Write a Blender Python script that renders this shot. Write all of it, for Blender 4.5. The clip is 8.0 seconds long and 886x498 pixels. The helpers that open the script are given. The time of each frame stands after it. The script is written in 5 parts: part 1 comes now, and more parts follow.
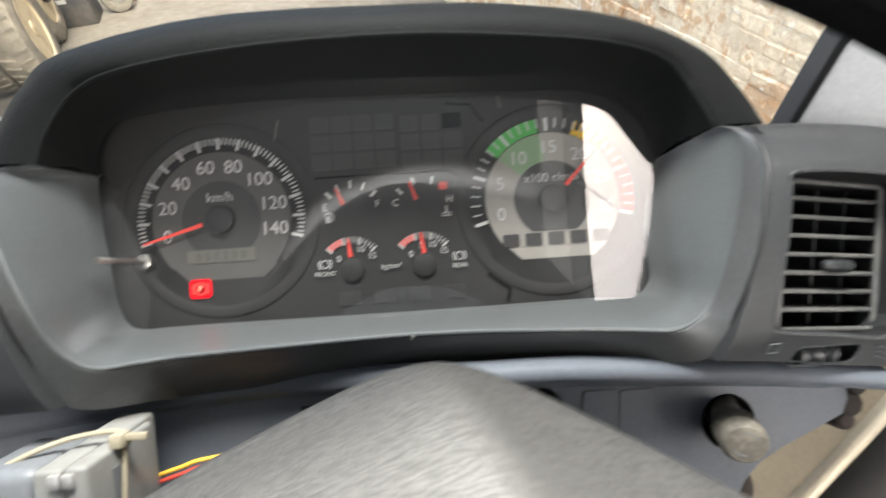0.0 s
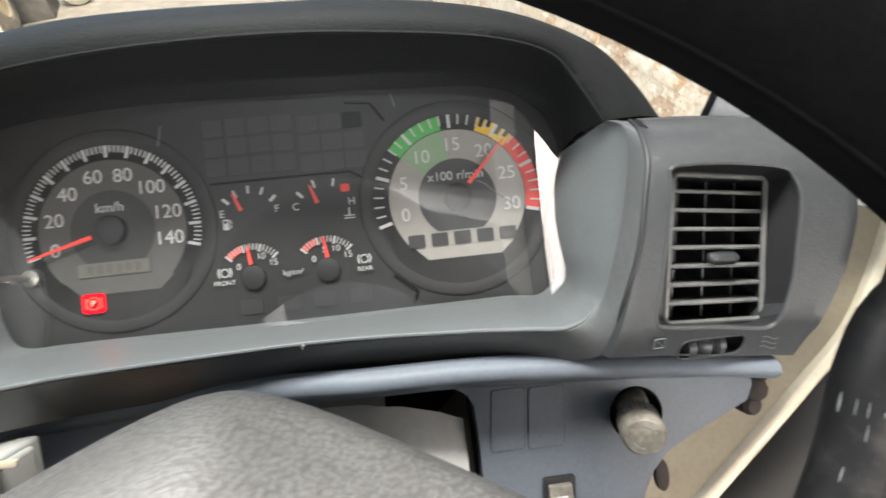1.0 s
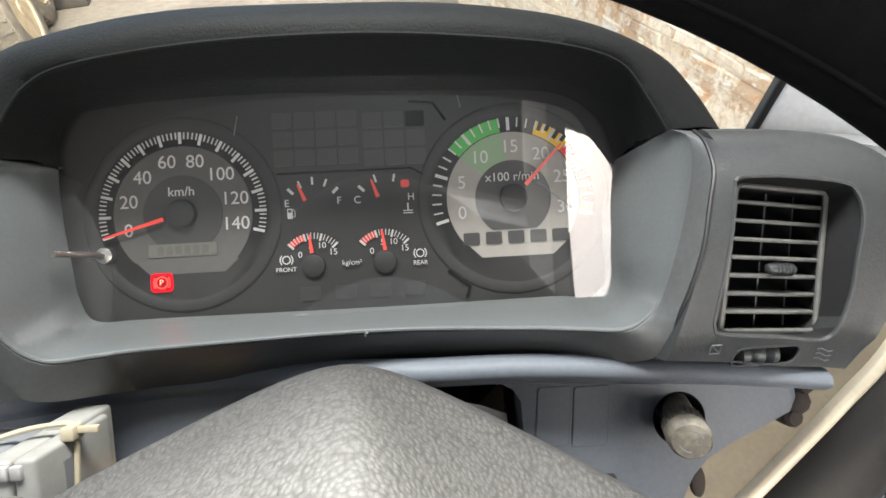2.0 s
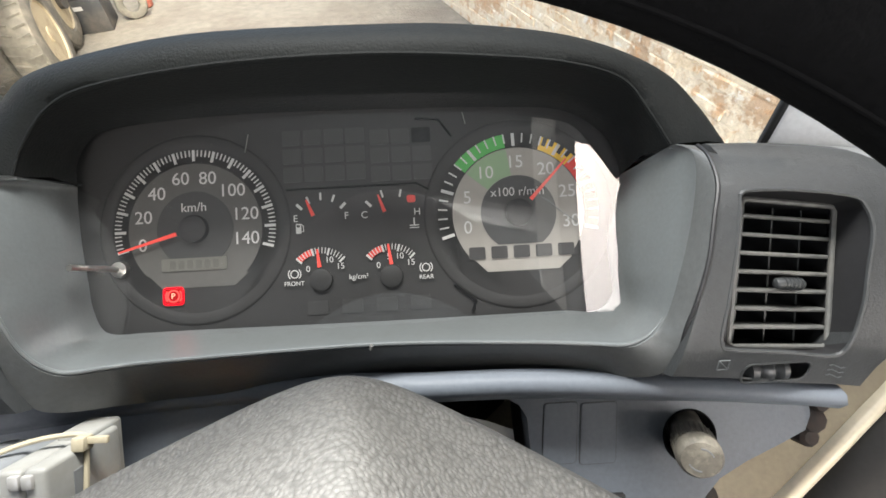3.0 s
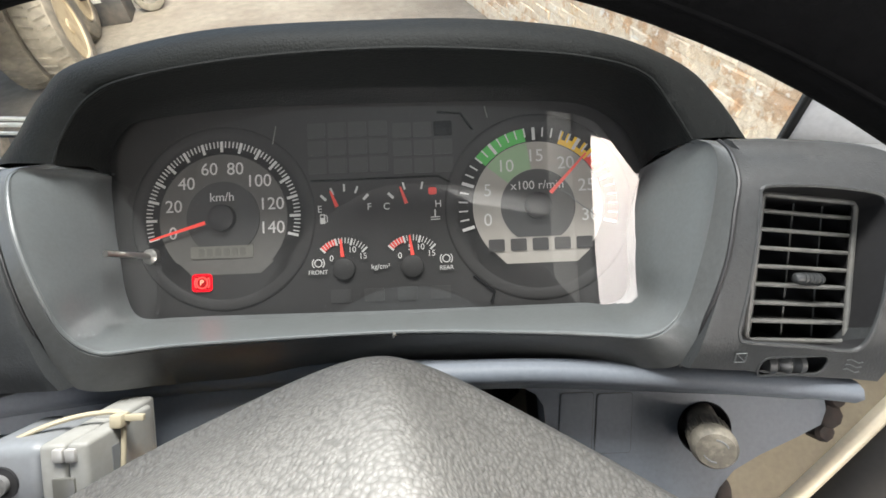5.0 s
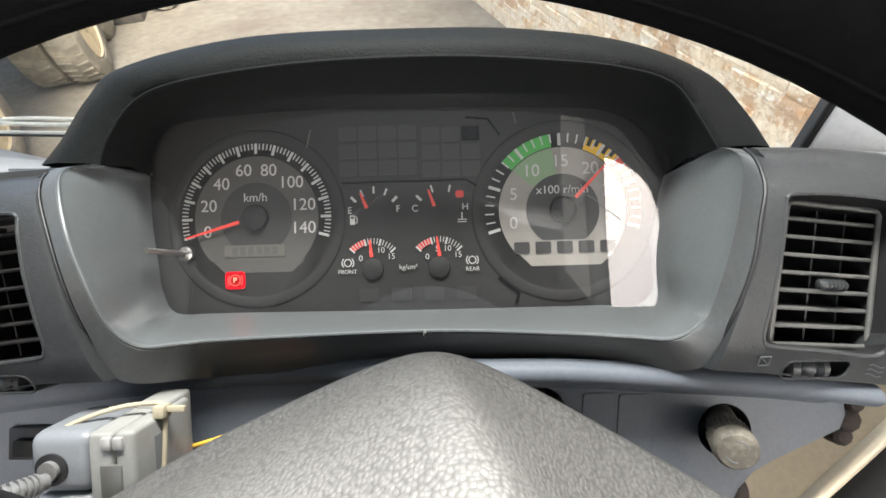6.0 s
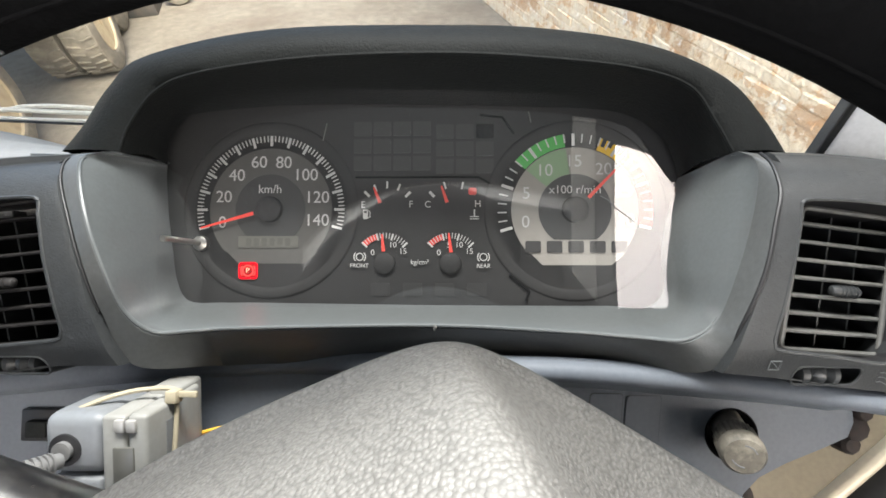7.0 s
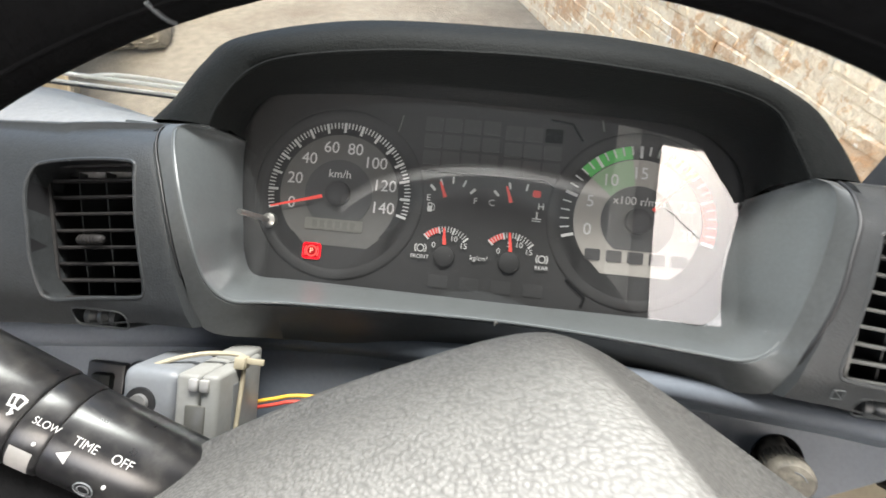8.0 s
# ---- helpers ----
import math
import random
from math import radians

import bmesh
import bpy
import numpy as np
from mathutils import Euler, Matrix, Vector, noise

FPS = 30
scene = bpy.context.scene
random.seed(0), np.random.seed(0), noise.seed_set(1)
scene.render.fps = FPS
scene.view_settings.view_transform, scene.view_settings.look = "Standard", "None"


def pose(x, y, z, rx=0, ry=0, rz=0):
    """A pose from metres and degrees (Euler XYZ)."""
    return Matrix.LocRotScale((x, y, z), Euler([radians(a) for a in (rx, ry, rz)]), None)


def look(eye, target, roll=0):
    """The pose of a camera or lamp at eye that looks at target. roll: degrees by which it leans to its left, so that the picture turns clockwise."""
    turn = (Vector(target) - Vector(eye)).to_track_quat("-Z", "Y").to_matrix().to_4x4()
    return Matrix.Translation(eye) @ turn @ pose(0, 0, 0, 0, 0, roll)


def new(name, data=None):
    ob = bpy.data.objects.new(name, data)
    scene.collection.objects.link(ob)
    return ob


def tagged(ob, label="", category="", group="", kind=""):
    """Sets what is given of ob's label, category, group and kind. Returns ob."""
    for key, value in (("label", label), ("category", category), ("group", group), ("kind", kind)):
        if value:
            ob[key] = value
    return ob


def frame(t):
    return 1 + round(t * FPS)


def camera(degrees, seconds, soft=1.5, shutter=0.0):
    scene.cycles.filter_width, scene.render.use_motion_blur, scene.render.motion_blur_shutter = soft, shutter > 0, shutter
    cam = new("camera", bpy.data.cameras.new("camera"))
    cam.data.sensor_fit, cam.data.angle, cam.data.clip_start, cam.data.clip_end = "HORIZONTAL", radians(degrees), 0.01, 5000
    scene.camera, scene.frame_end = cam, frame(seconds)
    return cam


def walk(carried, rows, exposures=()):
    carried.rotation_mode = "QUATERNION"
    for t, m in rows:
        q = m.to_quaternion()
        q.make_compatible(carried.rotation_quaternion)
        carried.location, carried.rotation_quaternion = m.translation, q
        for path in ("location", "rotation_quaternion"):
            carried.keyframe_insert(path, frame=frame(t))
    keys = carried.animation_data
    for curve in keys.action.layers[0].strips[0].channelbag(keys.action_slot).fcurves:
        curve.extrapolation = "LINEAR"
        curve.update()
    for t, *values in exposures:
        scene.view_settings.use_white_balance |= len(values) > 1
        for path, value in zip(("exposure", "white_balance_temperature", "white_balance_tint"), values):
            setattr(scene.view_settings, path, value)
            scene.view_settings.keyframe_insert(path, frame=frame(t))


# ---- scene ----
# Units of the dashboard: 1 = 0.1 m, x right, y away from the driver, z up along the dial plate.
import mathutils
U = 0.1
TILT = 50.0
DASH = pose(0, 0, 1.85, -TILT)

cam = camera(88.6, 8.0, soft=1.6, shutter=0.4)
PATH = [
    # seconds, eye in dashboard units, yaw, pitch, roll
    (0, 0.2202, -2.6102, -0.3416, 358.51, 2.11, -4.04),
    (0.2, 0.4813, -2.6594, -0.2500, -2.93, 1.82, -5.15),
    (0.5, 0.7302, -2.5549, -0.3253, -5.65, 1.21, -5.62),
    (0.7, 0.7497, -2.5307, -0.3434, -6.04, 1.21, -6.67),
    (1, 0.6747, -2.5821, -0.3117, -3.38, 0.63, -6.19),
    (1.2, 0.5150, -2.6219, -0.3404, -2.38, 0.99, -5.04),
    (1.5, 0.3873, -2.5931, -0.3557, 357.45, 1.39, -3.55),
    (1.7, 0.3956, -2.6138, -0.3332, -2.47, 0.82, -3.38),
    (2.8, 0.4609, -2.6859, -0.3299, -0.49, 2.46, -3.16),
    (3, 0.4567, -2.6671, -0.3256, -0.60, 2.95, -3.24),
    (3.5, 0.4763, -2.6567, -0.3396, 359.63, 2.65, -3.45),
    (4, 0.4091, -2.6849, -0.3564, 359.85, 2.48, -3.07),
    (4.5, 0.3835, -2.6792, -0.3602, 0.12, 2.40, -2.75),
    (4.7, 0.3987, -2.7036, -0.3374, 0.24, 2.17, -2.65),
    (5.8, 0.3239, -2.7753, -0.3836, 2.15, 2.77, -1.83),
    (6, 0.2698, -2.7965, -0.3358, 361.41, 2.42, -1.59),
    (6.5, 0.2606, -2.7965, -0.3520, 1.69, 2.45, -0.83),
    (7, 0.2269, -2.8127, -0.3645, 1.98, 2.55, 0.12),
    (7.5, 0.0348, -2.9592, -0.4028, 2.01, 2.81, 1.98),
    (7.7, 0.0609, -2.9777, -0.4032, 3.62, 2.21, 3.12),
    (8, -0.0433, -2.8839, -0.4155, 4.00, 2.63, 5.74),
]
walk(cam, [(t, DASH @ pose(U * x, U * y, U * z) @ pose(0, 0, 0, 0, 0, yaw) @ pose(0, 0, 0, 90 + pitch) @ pose(0, 0, 0, 0, 0, roll))
           for t, x, y, z, yaw, pitch, roll in PATH], exposures=[(0.0, 2.54), (0.7, 2.81), (1.2, 2.80), (1.7, 2.68), (3.5, 2.65), (4.5, 2.62), (8.0, 2.6)])

# ---- light: bright overcast day ----
world = bpy.data.worlds.new("sky")
scene.world = world
world.use_nodes = True
wn = world.node_tree
sky = wn.nodes.new("ShaderNodeTexSky")
sky.sky_type = "NISHITA"
sky.sun_disc = False
sky.sun_elevation, sky.sun_rotation = radians(48), radians(149)
sky.air_density, sky.dust_density, sky.ozone_density = 1.0, 6.0, 0.6
wn.nodes["Background"].inputs["Strength"].default_value = 0.13
wn.links.new(sky.outputs[0], wn.nodes["Background"].inputs["Color"])
sun = new("sun", bpy.data.lights.new("sun", "SUN"))
sun.data.energy, sun.data.angle, sun.data.color = 1.0, radians(24), (1.0, 0.95, 0.88)
sun.matrix_world = look((3, -5, 6.5), (0, 0, 0))


def window_light(name, at, facing, wide, high, power):
    """Skylight entering through a window opening."""
    l = new(name, bpy.data.lights.new(name, "AREA"))
    l.data.shape, l.data.size, l.data.size_y, l.data.energy = "RECTANGLE", wide, high, power
    l.data.color = (1.0, 0.988, 0.945)
    l.matrix_world = look(at, facing)
    return l


window_light("rear_window_light", (0.05, -0.965, 2.42), (0.05, 0.0, 2.30), 0.56, 0.42, 0.95)
window_light("quarter_window_light", (0.476, -0.17, 2.42), (-1.0, -0.17, 2.42), 0.40, 0.50, 0.21)
window_light("door_window_light", (0.475, -0.61, 2.01), (-0.2, -0.45, 1.92), 0.46, 0.21, 0.2)
window_light("windscreen_light", (-0.02, 0.075, 2.45), (-0.02, -1.00, 2.45), 0.44, 0.55, 8.0)


# ---- materials ----
def shader(name, color, rough=0.5, metal=0.0, vary=0.12, grain=0.0, grain_size=900.0, kind="noise", stain=None, stain_size=6.0,
           stain_amount=0.5, spec=0.5, coat=0.0, rough_vary=0.08):
    """A procedural material: base colour with fine variation, optional larger stains, and a relief of noise or leather cells."""
    m = bpy.data.materials.new(name)
    m.use_nodes = True
    n, link = m.node_tree.nodes, m.node_tree.links.new
    b = n["Principled BSDF"]
    b.inputs["Metallic"].default_value = metal
    b.inputs["Specular IOR Level"].default_value = spec
    b.inputs["Coat Weight"].default_value = coat
    tc = n.new("ShaderNodeTexCoord")
    fine = n.new("ShaderNodeTexNoise")
    fine.inputs["Scale"].default_value = grain_size * 0.35
    fine.inputs["Detail"].default_value = 4
    link(tc.outputs["Object"], fine.inputs["Vector"])
    big = n.new("ShaderNodeTexNoise")
    big.inputs["Scale"].default_value = stain_size
    big.inputs["Detail"].default_value = 6
    big.inputs["Roughness"].default_value = 0.65
    link(tc.outputs["Object"], big.inputs["Vector"])
    mul = n.new("ShaderNodeMix")
    mul.data_type, mul.blend_type = "RGBA", "MULTIPLY"
    mul.inputs[0].default_value = 1.0
    ramp = n.new("ShaderNodeMapRange")
    ramp.inputs["To Min"].default_value, ramp.inputs["To Max"].default_value = 1 - vary * 2, 1 + vary * 2
    link(fine.outputs["Fac"], ramp.inputs["Value"])
    mul.inputs[6].default_value = (*color, 1)
    link(ramp.outputs[0], mul.inputs[7])
    col = mul.outputs[2]
    mask = n.new("ShaderNodeMapRange")
    mask.inputs["From Min"].default_value, mask.inputs["From Max"].default_value = 0.48, 0.68
    link(big.outputs["Fac"], mask.inputs["Value"])
    if stain:
        mx = n.new("ShaderNodeMix")
        mx.data_type = "RGBA"
        sc = n.new("ShaderNodeMath")
        sc.operation = "MULTIPLY"
        sc.inputs[1].default_value = stain_amount
        link(mask.outputs[0], sc.inputs[0])
        link(sc.outputs[0], mx.inputs[0])
        link(col, mx.inputs[6])
        mx.inputs[7].default_value = (*stain, 1)
        col = mx.outputs[2]
    link(col, b.inputs["Base Color"])
    rr = n.new("ShaderNodeMapRange")
    rr.inputs["To Min"].default_value, rr.inputs["To Max"].default_value = max(0.02, rough - rough_vary), min(1, rough + rough_vary)
    link(big.outputs["Fac"], rr.inputs["Value"])
    link(rr.outputs[0], b.inputs["Roughness"])
    if grain:
        bump = n.new("ShaderNodeBump")
        bump.inputs["Strength"].default_value = grain
        bump.inputs["Distance"].default_value = 0.4 / grain_size
        if kind == "leather":
            v = n.new("ShaderNodeTexVoronoi")
            bump.inputs["Distance"].default_value = 0.6 / grain_size
            v.feature = "F1"
            v.inputs["Scale"].default_value, v.inputs["Randomness"].default_value = grain_size, 0.8
            warp = n.new("ShaderNodeMix")
            warp.data_type, warp.blend_type = "RGBA", "LINEAR_LIGHT"
            warp.inputs[0].default_value = 0.0003
            link(tc.outputs["Object"], warp.inputs[6])
            link(fine.outputs["Color"], warp.inputs[7])
            link(warp.outputs[2], v.inputs["Vector"])
            link(v.outputs["Distance"], bump.inputs["Height"])
            bump.invert = True
            # the colour darkens towards the edges of the grain cells
            groove, darkened = n.new("ShaderNodeMapRange"), n.new("ShaderNodeMix")
            groove.inputs["From Min"].default_value, groove.inputs["From Max"].default_value = 0.35, 0.75
            groove.inputs["To Min"].default_value, groove.inputs["To Max"].default_value = 1.05, 0.70
            darkened.data_type, darkened.blend_type = "RGBA", "MULTIPLY"
            darkened.inputs[0].default_value = 1.0
            link(v.outputs["Distance"], groove.inputs["Value"])
            link(col, darkened.inputs[6])
            link(groove.outputs[0], darkened.inputs[7])
            link(darkened.outputs[2], b.inputs["Base Color"])
        else:
            g = n.new("ShaderNodeTexNoise")
            g.inputs["Scale"].default_value = grain_size
            g.inputs["Detail"].default_value = 3
            link(tc.outputs["Object"], g.inputs["Vector"])
            link(g.outputs["Fac"], bump.inputs["Height"])
        link(bump.outputs[0], b.inputs["Normal"])
    return m


def glowing(name, color, strength):
    m = bpy.data.materials.new(name)
    m.use_nodes = True
    b = m.node_tree.nodes["Principled BSDF"]
    b.inputs["Base Color"].default_value = (color[0] * 0.08, color[1] * 0.08, color[2] * 0.08, 1)
    b.inputs["Specular IOR Level"].default_value = 0.0
    b.inputs["Emission Color"].default_value = (*color, 1)
    b.inputs["Emission Strength"].default_value = strength
    return m


def glass(name, ior, tint=(1, 1, 1), rough=0.0, haze=0.0):
    m = bpy.data.materials.new(name)
    m.use_nodes = True
    n, link = m.node_tree.nodes, m.node_tree.links.new
    n.remove(n["Principled BSDF"])
    clear, shine, mix, fres = (n.new(k) for k in ("ShaderNodeBsdfTransparent", "ShaderNodeBsdfGlossy", "ShaderNodeMixShader", "ShaderNodeFresnel"))
    clear.inputs["Color"].default_value = (*tint, 1)
    shine.inputs["Roughness"].default_value = rough
    fres.inputs["IOR"].default_value = ior
    link(fres.outputs[0], mix.inputs[0])
    link(clear.outputs[0], mix.inputs[1])
    link(shine.outputs[0], mix.inputs[2])
    top = mix
    if haze:
        # a thin film of dust, thicker in patches
        tc, noise, amount = n.new("ShaderNodeTexCoord"), n.new("ShaderNodeTexNoise"), n.new("ShaderNodeMapRange")
        noise.inputs["Scale"].default_value, noise.inputs["Detail"].default_value = 22.0, 8.0
        amount.inputs["From Min"].default_value, amount.inputs["From Max"].default_value = 0.3, 0.75
        amount.inputs["To Min"].default_value, amount.inputs["To Max"].default_value = haze * 0.5, haze * 1.6
        dust, top = n.new("ShaderNodeBsdfDiffuse"), n.new("ShaderNodeMixShader")
        dust.inputs["Color"].default_value = (0.56, 0.58, 0.61, 1)
        link(tc.outputs["Object"], noise.inputs["Vector"])
        link(noise.outputs["Fac"], amount.inputs["Value"])
        link(amount.outputs[0], top.inputs[0])
        link(mix.outputs[0], top.inputs[1])
        link(dust.outputs[0], top.inputs[2])
    link(top.outputs[0], n["Material Output"].inputs["Surface"])
    return m


M_HOOD = shader("hood_black_grain", (0.0088, 0.0100, 0.0098), 0.66, spec=0.16, grain=0.7, grain_size=800, vary=0.15)
M_BEZEL = shader("bezel_dark_satin", (0.086, 0.094, 0.096), 0.36, grain=0.05, grain_size=1500, vary=0.08, stain=(0.065, 0.065, 0.062), stain_size=45, stain_amount=0.2)
M_FASCIA = shader("fascia_black_satin", (0.024, 0.026, 0.027), 0.38, grain=0.25, grain_size=1000, vary=0.12)
M_SURROUND = shader("surround_flange_satin", (0.060, 0.063, 0.063), 0.40, grain=0.25, grain_size=1000, vary=0.12)
M_PANEL = shader("panel_dark_grey_grain", (0.026, 0.028, 0.029), 0.48, grain=0.42, grain_size=850, vary=0.15)
# Same plastic as the vent panels; windscreen light is put into this paler grey.
M_TOP_LIT = shader("dash_top_lit_grain", (0.25, 0.25, 0.244), 0.46, grain=0.5, grain_size=800, vary=0.12)
M_BLUE = shader("panel_blue_grey", (0.102, 0.115, 0.134), 0.55, spec=0.3, grain=0.25, grain_size=1200, vary=0.08)
M_BLACK = shader("black_plastic", (0.012, 0.012, 0.013), 0.5, vary=0.15)
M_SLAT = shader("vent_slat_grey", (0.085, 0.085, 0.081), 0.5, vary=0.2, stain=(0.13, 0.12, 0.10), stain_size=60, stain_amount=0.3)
# Left vent's copy of the slat grey, its shade put into the colour.
M_SLATSHADE = shader("vent_slat_shaded", (0.013, 0.012, 0.012), 0.55, spec=0.3, vary=0.2, stain=(0.035, 0.032, 0.03), stain_size=60, stain_amount=0.4)
M_PAD = shader("pad_grey_leathergrain", (0.086, 0.084, 0.080), 0.56, spec=0.32, grain=0.52, grain_size=820, kind="leather", vary=0.08,
               stain=(0.118, 0.116, 0.110), stain_size=14, stain_amount=0.5)
M_RIM = shader("rim_cover_black", (0.004, 0.004, 0.0043), 0.85, spec=0.06, grain=0.5, grain_size=500, vary=0.25)
M_SPOKE = shader("spoke_black_worn", (0.005, 0.005, 0.0054), 0.58, spec=0.14, vary=0.2, stain=(0.12, 0.11, 0.10), stain_size=75, stain_amount=0.15)
M_STALK = shader("stalk_gloss_black", (0.010, 0.010, 0.011), 0.30, spec=0.5, vary=0.2, stain=(0.06, 0.058, 0.054), stain_size=140, stain_amount=0.4)
M_DIAL = shader("dial_black", (0.009, 0.009, 0.009), 0.7, vary=0.1, grain_size=600)
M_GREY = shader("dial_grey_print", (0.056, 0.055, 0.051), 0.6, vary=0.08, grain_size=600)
# Paler than the speedometer grey: the veil of reflected light is in this colour.
M_TACHO_VEIL = shader("tacho_grey_with_veil", (0.225, 0.213, 0.193), 0.6, vary=0.06, grain_size=600)
M_DISC = shader("dial_centre", (0.022, 0.023, 0.023), 0.6, vary=0.08)
M_HUB = shader("hub_matt_black", (0.024, 0.024, 0.025), 0.75, spec=0.2, vary=0.1)
M_WHITE = shader("white_print", (0.42, 0.42, 0.41), 0.6, vary=0.04)
M_RED = shader("red_print", (0.55, 0.035, 0.025), 0.6, vary=0.05)
M_GREEN = shader("green_print", (0.055, 0.30, 0.060), 0.6, vary=0.05)
M_YELLOW = shader("yellow_print", (0.62, 0.38, 0.02), 0.6, vary=0.05)
M_LCD = shader("lcd_window", (0.095, 0.094, 0.084), 0.3, vary=0.05)
M_DIGIT = shader("lcd_digit", (0.075, 0.074, 0.066), 0.4, vary=0.05)
M_TILE = shader("dark_lamp_window", (0.016, 0.016, 0.016), 0.55, vary=0.05)
M_NEEDLE = shader("needle_orange_red", (0.66, 0.055, 0.04), 0.45, vary=0.03)
M_LAMP = glowing("warning_lamp_red", (1.0, 0.0, 0.006), 0.06)
M_LAMP_EDGE = glowing("warning_lamp_edge", (1.0, 0.0, 0.012), 0.28)
M_LAMP_CORE = glowing("warning_lamp_core", (1.0, 0.06, 0.05), 0.40)
M_LAMP_MARK = glowing("warning_lamp_mark", (1.0, 0.38, 0.25), 0.40)
M_LENS = glass("clear_lens", 1.78, rough=0.012, haze=0.010)
M_PANE = glass("window_glass", 1.45, (0.86, 0.9, 0.88))
M_CREAM = shader("cream_paint", (0.52, 0.47, 0.36), 0.4, vary=0.06, stain=(0.27, 0.22, 0.14), stain_size=9, stain_amount=0.35)
M_TAN = shader("tan_metal", (0.165, 0.140, 0.092), 0.5, vary=0.1, stain=(0.075, 0.06, 0.04), stain_size=10, stain_amount=0.5)
M_RUBBER = shader("seal_rubber", (0.009, 0.009, 0.009), 0.65, spec=0.3, vary=0.2, stain=(0.03, 0.028, 0.024), stain_size=20, stain_amount=0.25)
M_DOORBLUE = shader("door_trim_blue_grey", (0.24, 0.275, 0.30), 0.5, grain=0.3, grain_size=900, vary=0.08)
M_PILLAR = shader("pillar_trim_pale_grey", (0.55, 0.555, 0.56), 0.5, grain=0.3, grain_size=900, vary=0.08)
M_KNOB = shader("knob_dusty_black", (0.11, 0.10, 0.082), 0.62, vary=0.25, stain=(0.30, 0.275, 0.225), stain_size=90, stain_amount=0.7)
M_BEIGE = shader("aged_white_plastic", (0.24, 0.24, 0.225), 0.45, vary=0.06, stain=(0.19, 0.18, 0.155), stain_size=30, stain_amount=0.4)
M_BOXGREY = shader("box_grey_plastic", (0.15, 0.16, 0.17), 0.45, vary=0.06, stain=(0.15, 0.145, 0.13), stain_size=40, stain_amount=0.3)
M_METAL = shader("plated_metal", (0.40, 0.39, 0.37), 0.32, metal=1.0, vary=0.1)
M_TIE = shader("cream_nylon", (0.34, 0.30, 0.215), 0.45, vary=0.06)
M_CLIP = shader("bright_tin", (0.42, 0.41, 0.39), 0.35, metal=0.3, vary=0.1)
M_CLOTH = shader("white_paper", (0.50, 0.49, 0.47), 0.85, vary=0.08, grain=0.3, grain_size=500)
M_GROUND = shader("dusty_ground", (0.175, 0.158, 0.130), 0.9, vary=0.2, grain=0.6, grain_size=30, stain=(0.11, 0.09, 0.07), stain_size=0.7, stain_amount=0.8)
def whitewash(name):
    """Cream limewash over brick: flaking patches, rusty cracks, and a tone of its own for each piece."""
    m = bpy.data.materials.new(name)
    m.use_nodes = True
    n, link = m.node_tree.nodes, m.node_tree.links.new
    b = n["Principled BSDF"]
    b.inputs["Roughness"].default_value = 0.9
    geo, info = n.new("ShaderNodeNewGeometry"), n.new("ShaderNodeObjectInfo")
    big, fine, crack = n.new("ShaderNodeTexNoise"), n.new("ShaderNodeTexNoise"), n.new("ShaderNodeTexVoronoi")
    big.inputs["Scale"].default_value, big.inputs["Detail"].default_value, big.inputs["Roughness"].default_value = 2.2, 9.0, 0.68
    fine.inputs["Scale"].default_value, fine.inputs["Detail"].default_value = 26.0, 5.0
    crack.feature = "DISTANCE_TO_EDGE"
    crack.inputs["Scale"].default_value = 14.0
    warp = n.new("ShaderNodeMix")
    warp.data_type, warp.blend_type = "RGBA", "LINEAR_LIGHT"
    warp.inputs[0].default_value = 0.10
    link(geo.outputs["Position"], big.inputs["Vector"])
    link(geo.outputs["Position"], fine.inputs["Vector"])
    link(geo.outputs["Position"], warp.inputs[6])
    link(big.outputs["Color"], warp.inputs[7])
    link(warp.outputs[2], crack.inputs["Vector"])
    def ramp(src, lo, hi, a, c):
        r = n.new("ShaderNodeMapRange")
        for k, v in (("From Min", lo), ("From Max", hi), ("To Min", a), ("To Max", c)):
            r.inputs[k].default_value = v
        link(src, r.inputs["Value"])
        return r.outputs[0]
    def mix(fac, c0, c1, kind="MIX"):
        x = n.new("ShaderNodeMix")
        x.data_type, x.blend_type = "RGBA", kind
        link(fac, x.inputs[0])
        for i, c in ((6, c0), (7, c1)):
            if isinstance(c, tuple):
                x.inputs[i].default_value = (*c, 1)
            else:
                link(c, x.inputs[i])
        return x.outputs[2]
    col = mix(info.outputs["Random"], (0.84, 0.74, 0.57), (0.78, 0.63, 0.43))
    col = mix(ramp(fine.outputs["Fac"], 0.45, 0.78, 0.0, 0.5), col, (0.60, 0.43, 0.26))
    col = mix(ramp(big.outputs["Fac"], 0.54, 0.575, 0.0, 0.7), col, (0.50, 0.30, 0.16))
    col = mix(ramp(crack.outputs["Distance"], 0.0, 0.05, 0.25, 0.0), col, (0.42, 0.25, 0.13))
    flake = n.new("ShaderNodeTexNoise")
    flake.inputs["Scale"].default_value, flake.inputs["Detail"].default_value, flake.inputs["Roughness"].default_value = 9.0, 6.0, 0.7
    link(warp.outputs[2], flake.inputs["Vector"])
    col = mix(ramp(flake.outputs["Fac"], 0.56, 0.60, 0.0, 0.65), col, (0.60, 0.34, 0.16))
    col = mix(ramp(flake.outputs["Fac"], 0.40, 0.36, 0.0, 0.8), col, (0.90, 0.86, 0.76))
    link(col, b.inputs["Base Color"])
    bump = n.new("ShaderNodeBump")
    bump.inputs["Distance"].default_value = 0.015
    link(fine.outputs["Fac"], bump.inputs["Height"])
    link(bump.outputs[0], b.inputs["Normal"])
    return m


